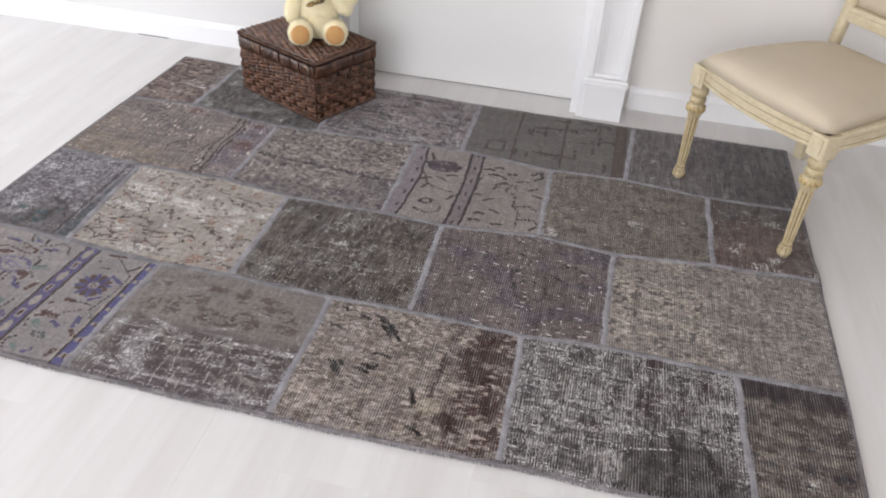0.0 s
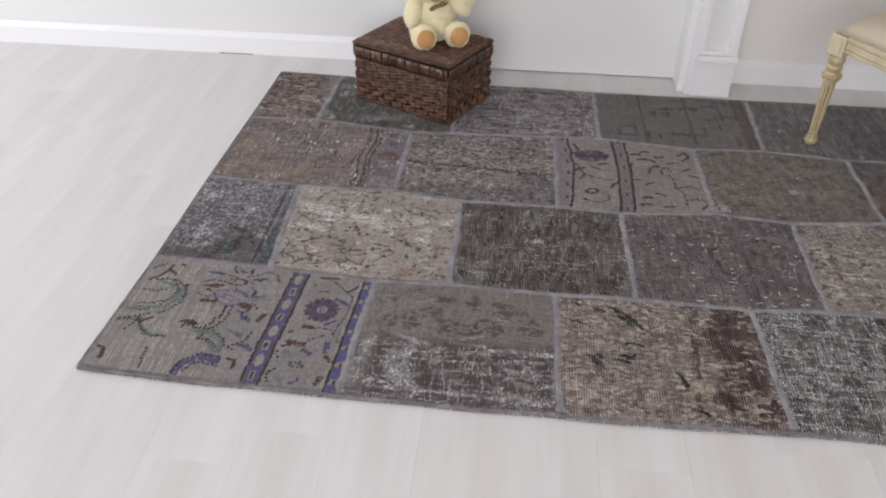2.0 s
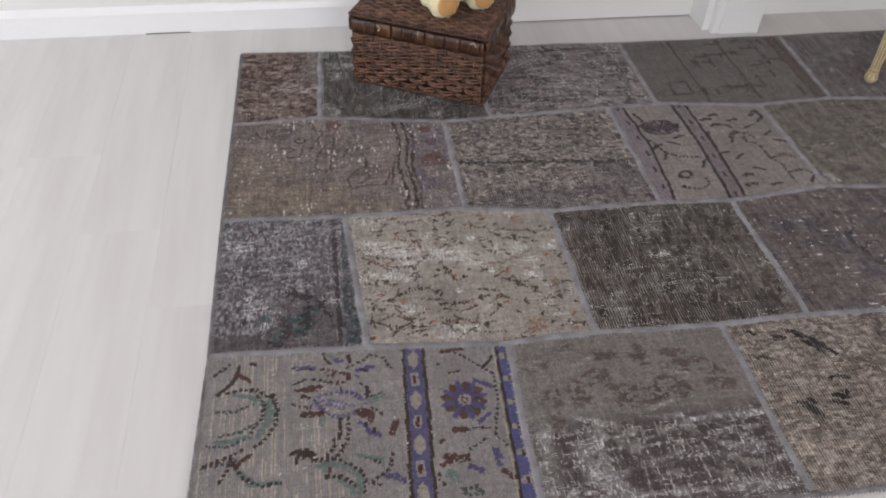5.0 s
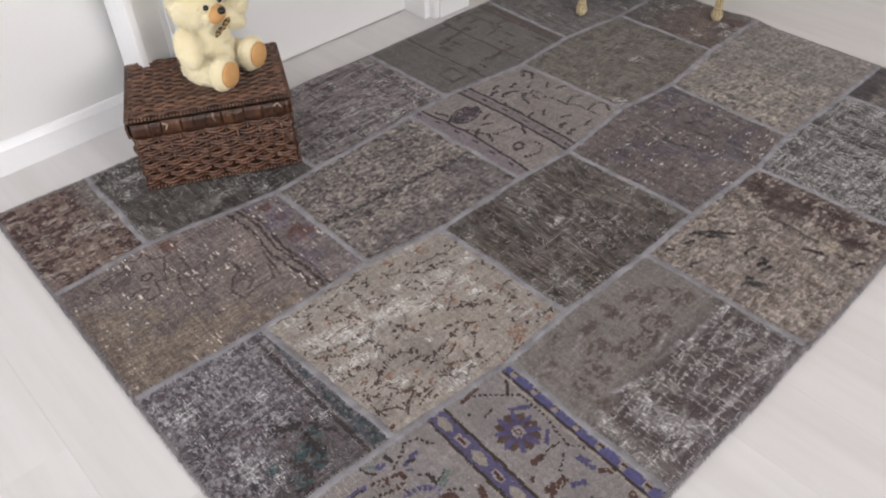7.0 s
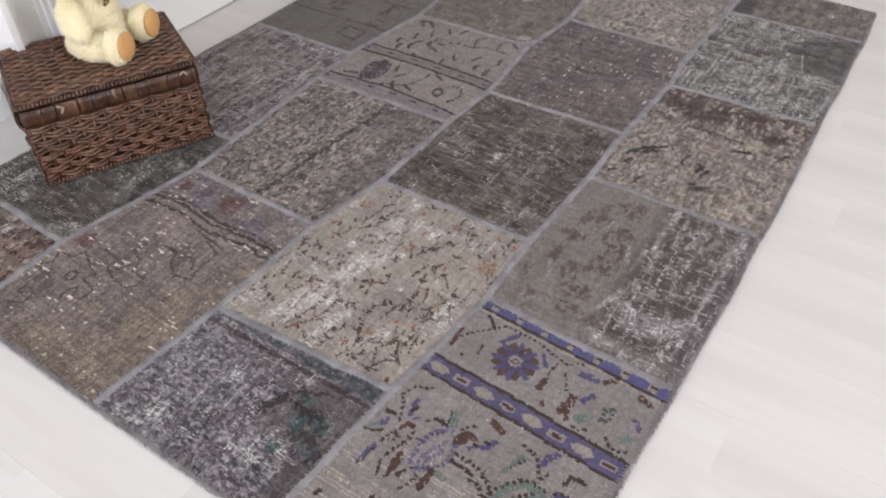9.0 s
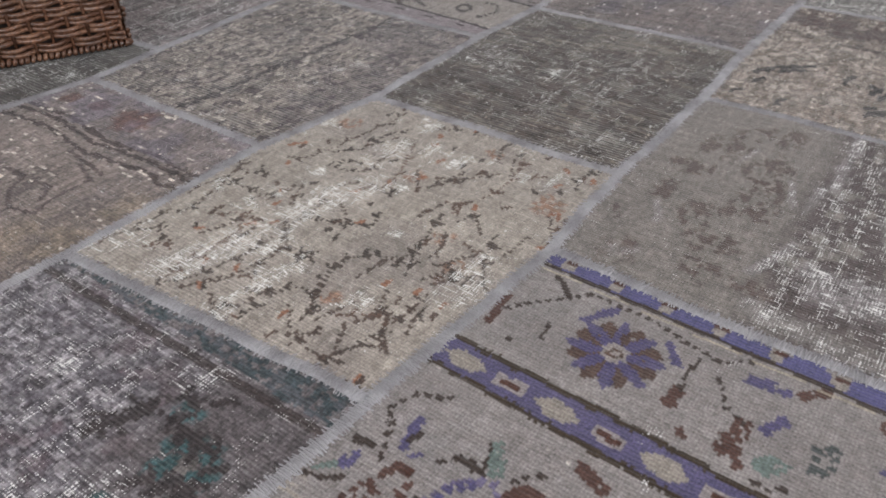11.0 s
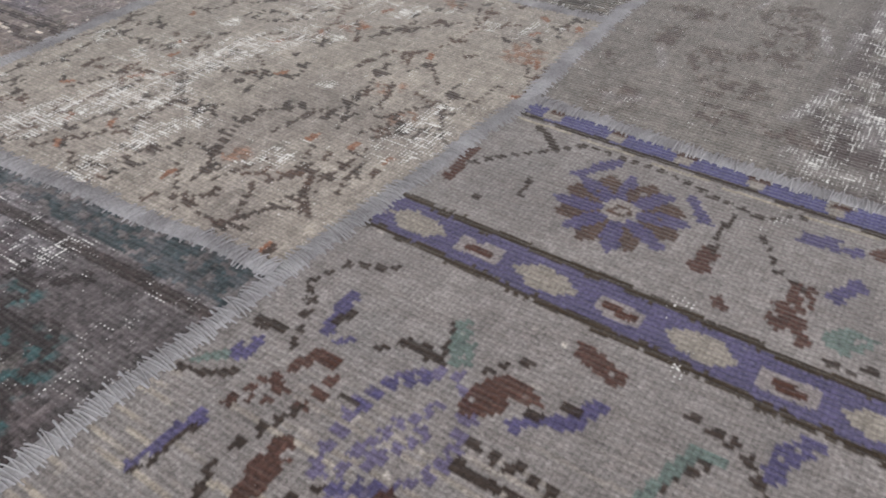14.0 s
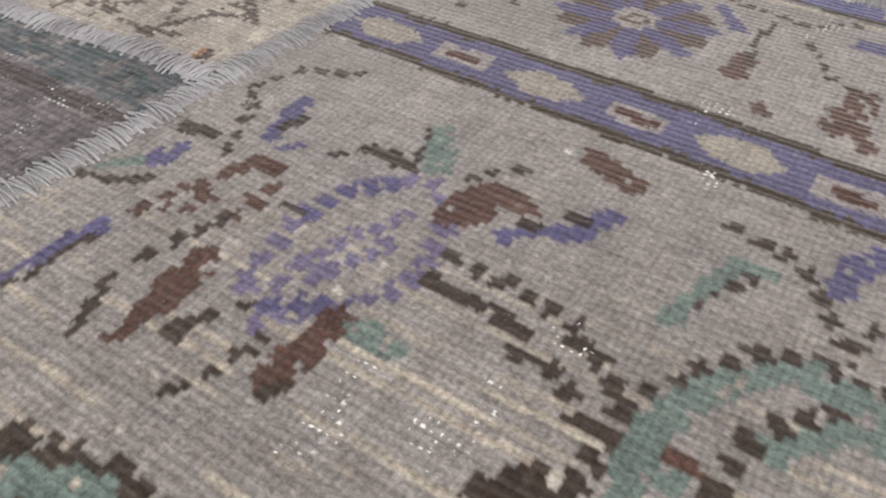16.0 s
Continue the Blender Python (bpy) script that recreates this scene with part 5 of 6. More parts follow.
def dye_dusk(c, b):
    """Small plum-brown patch with pale ribs and a dark far edge."""
    c.fill(92, 83, 78).tone(0.14)
    rib = np.abs(((c.x / 0.0062) % 1) - 0.5) < 0.25
    c.lay(0.6 * rib * step(0.36, 0.50, c.n(0.03, 0.02, 6, 2)), 154, 146, 135)
    c.lay(0.75 * step(0.54, 0.60, c.n(0.05, 0.014, 3)), 70, 61, 61)
    c.worn(0.3, (160, 152, 140), 20, None, True, 0.6)
    far = step(0.345, 0.375, c.y + 0.04 * (c.n(0.03, 0.03, 1) - 0.5))
    c.lay(0.92 * far, 58, 46, 49)
    c.lay(0.8 * step(0.03, 0.015, np.abs(c.y - 0.305 + 0.02 * np.sin(c.x * 40))) * step(0.40, 0.52, c.n(0.03, 0.02, 8)), 64, 54, 54)
    c.lay(0.7 * step(0.020, 0.008, np.abs(c.y - 0.17)) * step(0.36, 0.5, c.n(0.04, 0.02, 9)), 62, 56, 60)
    c.rub *= 1 - 0.8 * far


def dye_olive(c, b):
    """Dark olive brown with fine ribs of paler thread."""
    c.rub = np.clip(0.14 + 0.5 * (c.n(0.09, 0.07, 14) - 0.4) + 0.25 * c.streaks(2), 0.02, 0.6)
    c.fill(72, 62, 57).tone(0.12, 0.09, 0.07).lay(0.4 * step(0.45, 0.7, c.n(0.06, 0.05, 7) + 0.8 * (c.x - 1.15)), 78, 69, 60)
    c.lay(0.4 * step(0.50, 0.60, c.n(0.0042, 0.03, 9, 1)) * step(0.35, 0.6, c.n(0.08, 0.08, 5)), 138, 131, 121)
    c.lay(0.4 * step(0.54, 0.64, c.n(0.02, 0.014, 8, 2)), 50, 43, 40)
    c.worn(0.3, (176, 170, 158), 20, None, True, 0.7)
    c.flecks(0.20, (160, 153, 143))
    c.flecks(0.20, (160, 153, 143), 36, 0.014, 0.0036)


def dye_heather(c, b):
    """Mauve-brown worn field with dark rings and pale stitches."""
    c.fill(108, 97, 96).tone(0.13, 0.09, 0.07).lay(0.55 * step(0.56, 0.7, c.n(0.08, 0.06, 4)), 80, 75, 92)
    for cx, cy in ((1.60, 0.72), (1.76, 0.70), (1.66, 0.60)):
        c.blob((66, 58, 58), cx, cy, 0.05, 0.045, 0, 0.82)
    c.lay(0.5 * step(0.62, 0.7, c.n(0.02, 0.016, 6)), 70, 62, 62)
    c.flecks(0.27, (196, 191, 188), 30, 0.013, 0.0042)
    c.flecks(0.25, (180, 176, 170), 37, 0.004, 0.010)


def dye_barley(c, b):
    """Pale yellow-grey looped pile."""
    c.fill(156, 147, 138).tone(0.08).speckle(0.48, 0.009, (178, 169, 158), 3, 1.5).speckle(0.4, 0.009, (104, 98, 95), 5, 1.5)
    c.lay(0.5 * step(2.12, 2.22, c.x), 138, 136, 134)
    c.lay(0.45 * step(0.5, 0.62, c.n(0.09, 0.05, 8)), 120, 114, 110)
    c.flecks(0.16)


def dye_mauve(c, b):
    """Mauve and khaki field with a slanting row of crenellated dark outlines and a narrow border."""
    c.fill(128, 118, 114).tone(0.08).lay(0.7 * step(0.02, -0.05, c.y - 1.17 + 0.75 * (c.x - 0.15) + 0.05 * (c.n(0.1, 0.1, 2) - 0.5)) * step(0.6, 0.45, c.x), 130, 118, 104)
    c.lay(0.5 * step(0.5, 0.66, c.n(0.05, 0.05, 6)), 104, 96, 98)
    c.lay(0.5 * step(0.22, 0.08, c.x) * step(0.4, 0.6, c.n(0.05, 0.08, 7)), 98, 84, 80)

    def outline(*pts):
        c.line((88, 77, 75), 0.0054, pts, 0, 0.001)

    outline((0.119, 1.268), (0.136, 1.238), (0.165, 1.244), (0.149, 1.276), (0.181, 1.281), (0.214, 1.278), (0.225, 1.314), (0.249, 1.290), (0.277, 1.306), (0.283, 1.265), (0.308, 1.257), (0.288, 1.217), (0.270, 1.175), (0.250, 1.196), (0.240, 1.144), (0.207, 1.141), (0.200, 1.164), (0.226, 1.178), (0.210, 1.191), (0.186, 1.185))
    outline((0.337, 1.224), (0.332, 1.171), (0.300, 1.174), (0.287, 1.137), (0.279, 1.094), (0.299, 1.074), (0.319, 1.076), (0.323, 1.115), (0.357, 1.132), (0.369, 1.168))
    outline((0.416, 1.123), (0.420, 1.082), (0.386, 1.064), (0.364, 1.028), (0.375, 0.989), (0.410, 1.002), (0.463, 1.001), (0.480, 1.049))
    outline((0.309, 1.183), (0.309, 1.149), (0.331, 1.137))
    outline((0.418, 1.061), (0.423, 1.028), (0.396, 1.012))
    outline((0.494, 1.090), (0.485, 1.029), (0.480, 0.999))
    c.blob((74, 64, 64), 0.242, 1.220, 0.016, 0.015, 0, 0.62)
    for cx, cy, r in ((0.19, 1.25, 0.05), (0.33, 1.17, 0.04), (0.41, 1.06, 0.04)):
        c.lay(0.45 * step(1.2, 0.7, np.hypot(c.x - cx, c.y - cy) / r) * step(0.5, 0.56, c.n(0.014, 0.014, 18)), 70, 60, 62)
    c.lay(0.75 * (c.x > 0.548).astype(float), 124, 115, 116)
    for x in (0.508, 0.532, 0.546):
        c.line((70, 58, 57), 0.0075, [(x, 1.30), (x + 0.012, 1.19), (x - 0.004, 1.08), (x + 0.008, 0.97), (x, 0.87)], 0, 0.004)
    for cx, cy, r in ((0.604, 1.094, 0.034), (0.606, 1.180, 0.018), (0.598, 1.241, 0.016), (0.335, 1.287, 0.024)):
        c.lay(0.8 * step(1.2, 0.8, np.hypot(c.x - cx, c.y - cy) / r + 0.9 * (c.n(0.012, 0.012, 19) - 0.5)), 104, 72, 64)
    c.lay(0.5 * step(0.5, 0.64, c.n(0.06, 0.04, 17)) * (c.x > 0.548), 106, 100, 116)
    c.flecks(0.30, (200, 192, 182), 30, 0.0034, 0.014)
    c.worn(0.12, (196, 184, 164), 20, step(1.02, 0.9, c.y) * 0.5 * step(0.35, 0.5, c.x), True, 0.7)


def dye_ash(c, b):
    """Grey and cream mottled with a dark cross line."""
    c.fill(132, 124, 119).tone(0.18, 0.1, 0.08).speckle(0.48, 0.0075, (82, 72, 76), 3, 1.5, 0.9).speckle(0.40, 0.0070, (168, 161, 151), 5, 1.5, 0.8)
    c.line((54, 45, 49), 0.014, [(0.68, 1.075), (0.736, 1.065), (0.912, 1.054), (1.094, 1.037), (1.15, 1.03)], 0, 0.008)
    c.lay(0.45 * step(1.07, 1.0, c.y) * step(0.4, 0.6, c.n(0.07, 0.09, 9)), 84, 76, 84)
    c.worn(0.3, (184, 180, 174), 20, None, True, 0.65)


def dye_sash(c, b):
    """Pale grey with a plum edge band, a dark-edged middle band, rosette and sprigs."""
    c.fill(139, 133, 129).tone(0.06)
    way = 0.016 * np.sin(np.clip((c.y - 0.87) / 0.39, 0, 1) * math.pi) + 0.003 * (2 * vnoise(c.y / 0.04, c.y * 0, 3) - 1)
    e = c.x - way
    c.lay((e < 1.213).astype(float) * 0.7, 126, 116, 126)
    c.lay((np.abs(e - 1.213) < 0.0042).astype(float), 64, 52, 58)
    c.lay(((np.abs(e - 1.195) < 0.004) & (((c.y / 0.075) % 1) < 0.3)).astype(float), 78, 64, 72)
    m_ = c.x - 0.5 * way
    c.lay((np.abs(m_ - 1.388) < 0.021).astype(float) * 0.75, 122, 112, 116)
    for s in (-1, 1):
        c.lay((np.abs(m_ - 1.388 - s * 0.021) < 0.0046 + 0.0012 * (2 * c.knot - 1)).astype(float), 60, 50, 52)
    c.lay(((np.abs(m_ - 1.388) < 0.004) & (((c.y / 0.085) % 1) < 0.25)).astype(float), 78, 64, 66)
    dk = (62, 52, 54)
    c.blob((120, 108, 116), 1.292, 1.182, 0.056, 0.034)
    c.blob((62, 50, 58), 1.292, 1.182, 0.058, 0.036, 0, 0.80)
    for sx in (-1, 1):
        c.blob((84, 68, 80), 1.292 + 0.024 * sx, 1.182, 0.020, 0.016, 45 * sx)
        c.line((62, 50, 58), 0.006, [(1.292 + 0.050 * sx, 1.182), (1.292 + 0.012 * sx, 1.206), (1.292, 1.182), (1.292 + 0.012 * sx, 1.158), (1.292 + 0.050 * sx, 1.182)])
    c.line(dk, 0.006, [(1.238, 1.182), (1.348, 1.182)], 1)
    for px, py, q in ((1.25, 1.09, 0.5), (1.30, 1.10, -0.4), (1.33, 1.13, 0.3), (1.42, 1.13, 1.1), (1.47, 1.02, 0.6), (1.50, 0.96, -0.5), (1.43, 1.04, 0.2), (1.60, 1.12, 0.7), (1.62, 1.08, -0.3), (1.56, 1.16, 0.4), (1.49, 1.17, -0.5), (1.63, 0.90, 0.9), (1.52, 0.89, 0.2)):
        c.line((72, 60, 58), 0.0072, [(px - 0.016 * math.cos(q), py - 0.016 * math.sin(q)), (px, py + 0.003), (px + 0.016 * math.cos(q), py + 0.016 * math.sin(q))])
    c.line(dk, 0.0093, [(1.232, 1.255), (1.247, 1.22), (1.232, 1.19)])
    c.line(dk, 0.0085, [(1.237, 1.12), (1.262, 1.06), (1.30, 1.035), (1.345, 1.03)], 1)
    c.line(dk, 0.0085, [(1.265, 1.06), (1.25, 1.03)])
    c.blob(dk, 1.283, 0.956, 0.026, 0.017, 20, 0.5)
    c.line(dk, 0.0093, [(1.26, 0.905), (1.296, 0.888), (1.33, 0.905), (1.335, 0.94)], 1)
    c.line(dk, 0.0093, [(1.36, 1.01), (1.345, 0.985)])
    c.line(dk, 0.0109, [(1.585, 1.215), (1.612, 1.238), (1.622, 1.205), (1.60, 1.185)])
    c.line((78, 60, 58), 0.0109, [(1.48, 1.10), (1.50, 1.135), (1.525, 1.12), (1.515, 1.09), (1.545, 1.075)], 1)
    c.line(dk, 0.009, [(1.475, 1.09), (1.485, 1.125), (1.505, 1.14), (1.52, 1.125), (1.54, 1.13), (1.548, 1.105)], 1)
    c.line(dk, 0.0093, [(1.55, 1.06), (1.553, 1.01), (1.575, 0.97), (1.576, 0.91)], 1)
    c.line(dk, 0.0078, [(1.553, 1.0), (1.60, 1.02), (1.625, 1.0)], 1)
    c.line(dk, 0.0078, [(1.576, 0.935), (1.625, 0.945), (1.637, 0.925)], 1)
    for px, py in ((1.447, 0.90), (1.455, 0.94), (1.44, 1.21), (1.46, 1.18), (1.52, 1.20), (1.47, 1.23)):
        c.line(dk, 0.0109, [(px - 0.012, py - 0.006), (px, py), (px + 0.014, py - 0.002)])
    c.flecks(0.1)


def dye_moss(c, b):
    """Khaki-grey worn plain pile."""
    c.fill(114, 106, 98).tone(0.14, 0.1, 0.06).speckle(0.4, 0.016, (90, 86, 79), 3, 1.5).lay(0.4 * step(0.5, 0.65, c.n(0.05, 0.05, 6)), 104, 97, 89)
    c.worn(0.26, (172, 168, 158), 20, None, True, 0.7)
    c.flecks(0.22, (176, 172, 162), 36, 0.012, 0.004)
    c.worn(0.12, (188, 184, 176), 50, None, False, 0.7)


def dye_rust(c, b):
    """Red-brown with a grey worn band."""
    c.fill(98, 82, 75).tone(0.16, 0.08, 0.1).lay(0.7 * step(0.5, 0.66, c.n(0.09, 0.035, 5)), 84, 62, 58)
    c.lay(0.6 * step(1.10, 1.16, c.y), 82, 80, 80)
    c.worn(0.4, (156, 148, 138), 20, None, False, 0.7)
    c.flecks(0.26, (160, 152, 144), 36, 0.011, 0.004)


def dye_bark(c, b):
    """Brown and cream coarse mottled pile."""
    c.fill(120, 102, 94).tone(0.1).speckle(0.50, 0.012, (74, 48, 44), 3, 1.4, 0.95).speckle(0.36, 0.012, (150, 142, 132), 5, 1.4, 0.85)
    c.lay(0.7 * step(0.22, 0.30, c.x) * step(1.45, 1.6, c.y), 122, 120, 116)
    c.worn(0.3, (160, 154, 146), 20, None, True, 0.7)


def dye_pine(c, b):
    """Very dark green-grey with rubbed pale lines."""
    c.fill(60, 54, 49).tone(0.2, 0.1, 0.08)
    c.worn(0.5, (140, 136, 128), 20, None, True, 0.6)
    c.worn(0.35, (130, 128, 122), 50, None, False, 0.6)
    c.rub = np.maximum(c.rub, 0.45 * c.streaks(4))


def dye_plum(c, b):
    """Plum-grey rubbed in wavy rows."""
    c.fill(126, 115, 117).tone(0.14, 0.12, 0.06).lay(0.85 * step(0.52, 0.60, c.n(0.05, 0.018, 4)), 80, 70, 73)
    c.lay(0.5 * step(0.6, 0.68, c.n(0.03, 0.02, 6)), 66, 60, 66)
    c.worn(0.45, (150, 144, 149), 20, None, False, 0.6)
    c.rub = np.maximum(c.rub, 0.6 * c.streaks(5))
    c.worn(0.3, (142, 140, 148), 50, None, True, 0.55)


def dye_fret(c, b):
    """Olive grey with faint angular lines and a brown ladder border."""
    c.fill(103, 99, 96).tone(0.07)
    rnd = random.Random(31)
    for _ in range(26):
        x, y, L = rnd.uniform(1.50, 1.82), rnd.uniform(1.30, 1.66), rnd.uniform(0.02, 0.06)
        pts = [(x, y), (x + L, y), (x + L, y + rnd.choice((-1, 1)) * 0.02)] if rnd.random() < 0.6 else [(x, y), (x, y + L)]
        c.line((72, 61, 57), 0.0095, pts)
    c.line((78, 66, 62), 0.0085, [(1.49, 1.70), (1.495, 1.30)])
    c.line((78, 66, 62), 0.0085, [(1.66, 1.70), (1.665, 1.30)])
    c.line((76, 72, 68), 0.0085, [(1.40, 1.35), (1.46, 1.35), (1.46, 1.42), (1.40, 1.42), (1.40, 1.35)])
    c.lay((np.abs(c.x - 1.862) < 0.022).astype(float) * 0.8, 80, 66, 58)
    c.lay(((np.abs(c.x - 1.862) < 0.010) & (((c.y / 0.022) % 1) < 0.45)).astype(float) * 0.8, 100, 90, 80)


def dye_steel(c, b):
    """Dark grey ribbed pile with pale lines."""
    c.fill(100, 94, 93).tone(0.14, 0.1, 0.08).lay(0.5 * step(2.16, 2.22, c.x), 72, 70, 74)
    c.lay(0.4 * step(0.5, 0.6, c.n(0.006, 0.06, 9, 1)) * step(0.3, 0.6, c.n(0.1, 0.1, 5)), 132, 130, 132)
    c.worn(0.3, (140, 136, 134), 20, None, False, 0.6)


# seams between the rows, as (x, y) from the near-left corner
ROW_SEAMS = [
    [(0.029, 0.031), (0.30, 0.017), (0.658, 0.008), (1.166, 0.003), (1.682, 0.010), (2.20, 0.013), (2.432, 0.020)],
    [(0.053, 0.466), (0.372, 0.450), (0.665, 0.427), (0.874, 0.432), (1.162, 0.422), (1.373, 0.426), (1.667, 0.416), (1.870, 0.433), (2.193, 0.424), (2.446, 0.428)],
    [(0.054, 0.899), (0.346, 0.882), (0.656, 0.882), (0.869, 0.846), (1.174, 0.848), (1.365, 0.834), (1.651, 0.866), (1.875, 0.838), (2.160, 0.872), (2.449, 0.872)],
    [(0.062, 1.319), (0.300, 1.332), (0.659, 1.273), (0.90, 1.288), (1.325, 1.305), (1.644, 1.268), (1.889, 1.284), (2.154, 1.251), (2.451, 1.262)],
    [(0.067, 1.724), (0.313, 1.713), (0.80, 1.700), (1.319, 1.687), (1.90, 1.682), (2.453, 1.684)],
]
LEFT, RIGHT = [0.026, 0.043, 0.046, 0.054, 0.061], [2.432, 2.446, 2.449, 2.451, 2.453]
# in each row: where the cross seams meet its near and its far edge
CROSS = [
    [(0.658, 0.672), (1.166, 1.162), (1.682, 1.667), (2.205, 2.193)],
    [(0.372, 0.346), (0.874, 0.869), (1.373, 1.365), (1.870, 1.875)],
    [(0.656, 0.659), (1.174, 1.165), (1.651, 1.644), (2.160, 2.154)],
    [(0.300, 0.313), (0.80, 0.81), (1.325, 1.319), (1.889, 1.905)],
]
PATCHES = [
    [(dye_iris, "grey patch with purple-blue border, rosette and sprigs", 0.0017), (dye_storm, "grey-green patch rubbed white near its edge", 0.0018), (dye_thicket, "cream and brown mottled patch with black twig marks", 0.004), (dye_granite, "dark blue-grey rubbed patch", 0.0031), (dye_dusk, "small dark plum-brown patch", 0.0031)],
    [(dye_slate, "slate blue-grey patch with a teal rosette", 0.0017), (dye_sprigs, "pale taupe patch covered with brown sprigs", 0.0017), (dye_olive, "dark olive brown plain patch", 0.0036), (dye_heather, "mauve-brown worn patch", 0.004), (dye_barley, "pale yellow-grey mottled patch", 0.0045)],
    [(dye_mauve, "mauve and khaki patch with dark star outlines", 0.0036), (dye_ash, "grey and cream mottled patch with a dark line", 0.0036), (dye_sash, "pale grey patch with two dark-edged bands", 0.0036), (dye_moss, "khaki-grey worn patch", 0.0045), (dye_rust, "red-brown worn patch", 0.0045)],
    [(dye_bark, "brown and cream mottled patch", 0.0042), (dye_pine, "very dark green-grey patch", 0.0042), (dye_plum, "plum-grey rubbed patch", 0.0042), (dye_fret, "olive grey patch with faint angular lines", 0.0042), (dye_steel, "dark grey ribbed patch", 0.0045)],
]


def seam_y(row, x):
    pts = ROW_SEAMS[row]
    y = np.interp(x, [p[0] for p in pts], [p[1] for p in pts])
    return y + (0.0022 * (2 * vnoise(x / 0.06, x * 0 + row, 77) - 1) if 0 < row < 4 else 0.0035 * (2 * vnoise(x / 0.16, x * 0 + row, 78) - 1))


def height(x, y):
    """The rug's lie: gentle swells, flat at its rim, and a small ruck at the far corner."""
    swell = 0.0016 * (fbm(x / 0.22, y / 0.22, 91, 2) - 0.3)
    ruck = 0.015 * np.exp(-(((x - 2.40) / 0.07) ** 2 + ((y - 0.90) / 0.06) ** 2))
    return ZT + swell + ruck


rug = empty("patchwork_rug", pose(0, 0, 0), "grey and mauve vintage patchwork wool rug on the floor", "rug")


def cross_x(row, k, v):
    """The x of the k-th edge (0 is the rug's left rim) of a row at a share v of its depth."""
    if k == 0:
        return LEFT[row] * (1 - v) + LEFT[row + 1] * v
    if k == 5:
        return RIGHT[row] * (1 - v) + RIGHT[row + 1] * v
    a, b = CROSS[row][k - 1]
    return a * (1 - v) + b * v + 0.003 * (2 * vnoise(v * 7.0, v * 0 + row * 9 + k, 55) - 1)


def weave_patch(row, k, dye, label, knot, seed):
    w, h = cross_x(row, k + 1, np.array(0.5)) - cross_x(row, k, np.array(0.5)), ROW_SEAMS[row + 1][0][1] - ROW_SEAMS[row][0][1]
    nx, ny = int(w / knot), int(h / (knot * 0.92))
    v = np.linspace(0, 1, ny + 1)[:, None] * np.ones((1, nx + 1))
    u = np.linspace(0, 1, nx + 1)[None] * np.ones((ny + 1, 1))
    x = cross_x(row, k, v) * (1 - u) + cross_x(row, k + 1, v) * u
    y = seam_y(row, x) * (1 - v) + seam_y(row + 1, x) * v
    rng = np.random.default_rng(seed)
    z = height(x, y) + rng.uniform(-0.00035, 0.00035, x.shape) * (0.5 if knot < 0.003 else 1.0)
    border = np.minimum(np.minimum(u * w, (1 - u) * w), np.minimum(v * h, (1 - v) * h))
    z -= 0.0018 * np.clip(1 - border / 0.008, 0, 1) ** 2
    x, y = x + rng.uniform(-0.12, 0.12, x.shape) * knot, y + rng.uniform(-0.16, 0.16, y.shape) * knot
    top = np.stack([x, y, z], -1).reshape(-1, 3)
    i = np.arange(ny * (nx + 1)).reshape(ny, nx + 1)[:, :-1]
    quads = np.stack([i, i + 1, i + nx + 2, i + nx + 1], -1).reshape(-1, 4)
    cx, cy = (a[:-1, :-1] / 4 + a[1:, :-1] / 4 + a[:-1, 1:] / 4 + a[1:, 1:] / 4 for a in (x, y))
    fine = knot < 0.003
    cloth = Cloth(x, y, seed, 2 * knot) if fine else Cloth(cx, cy, seed)
    dye(cloth, (x.min(), x.max(), y.min(), y.max()))
    cloth.grain(0.11 if dye is dye_iris else 0.15 if dye in (dye_sash, dye_fret, dye_storm, dye_sprigs) else 0.26)
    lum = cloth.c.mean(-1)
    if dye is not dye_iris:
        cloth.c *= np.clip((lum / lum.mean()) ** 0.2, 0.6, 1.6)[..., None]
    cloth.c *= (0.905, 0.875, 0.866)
    # sides and underside close the patch
    edge = np.concatenate([np.arange(nx), np.arange(ny) * (nx + 1) + nx, ny * (nx + 1) + np.arange(nx, 0, -1), np.arange(ny, 0, -1) * (nx + 1)])
    low = top[edge].copy()
    low[:, 2] = 0.0012
    n0, m = len(top), len(edge)
    ring = np.arange(m)
    skirt = np.stack([edge, n0 + ring, n0 + (ring + 1) % m, np.roll(edge, -1)], -1)
    faces = [tuple(q) for q in np.concatenate([quads, skirt]).tolist()] + [tuple(range(n0 + m - 1, n0 - 1, -1))]
    me = bpy.data.meshes.new("patch")
    me.from_pydata(np.concatenate([top, low]).tolist(), [], faces)
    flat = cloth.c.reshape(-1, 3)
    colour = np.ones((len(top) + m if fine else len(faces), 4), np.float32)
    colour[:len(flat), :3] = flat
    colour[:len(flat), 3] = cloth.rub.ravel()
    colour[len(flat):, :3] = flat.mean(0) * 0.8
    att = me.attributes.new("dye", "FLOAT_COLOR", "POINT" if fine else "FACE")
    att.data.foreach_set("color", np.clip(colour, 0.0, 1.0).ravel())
    me.materials.append(WOOL if dye in (dye_iris, dye_sash, dye_fret, dye_storm, dye_sprigs, dye_bark, dye_mauve, dye_slate) else WOOL_RIBBED)
    me.polygons.foreach_set("use_smooth", [True] * len(me.polygons))
    ob = new("patch", me)
    ob.parent = rug
    return tagged(ob, label)


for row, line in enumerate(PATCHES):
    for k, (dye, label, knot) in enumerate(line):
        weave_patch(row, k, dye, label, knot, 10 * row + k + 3)


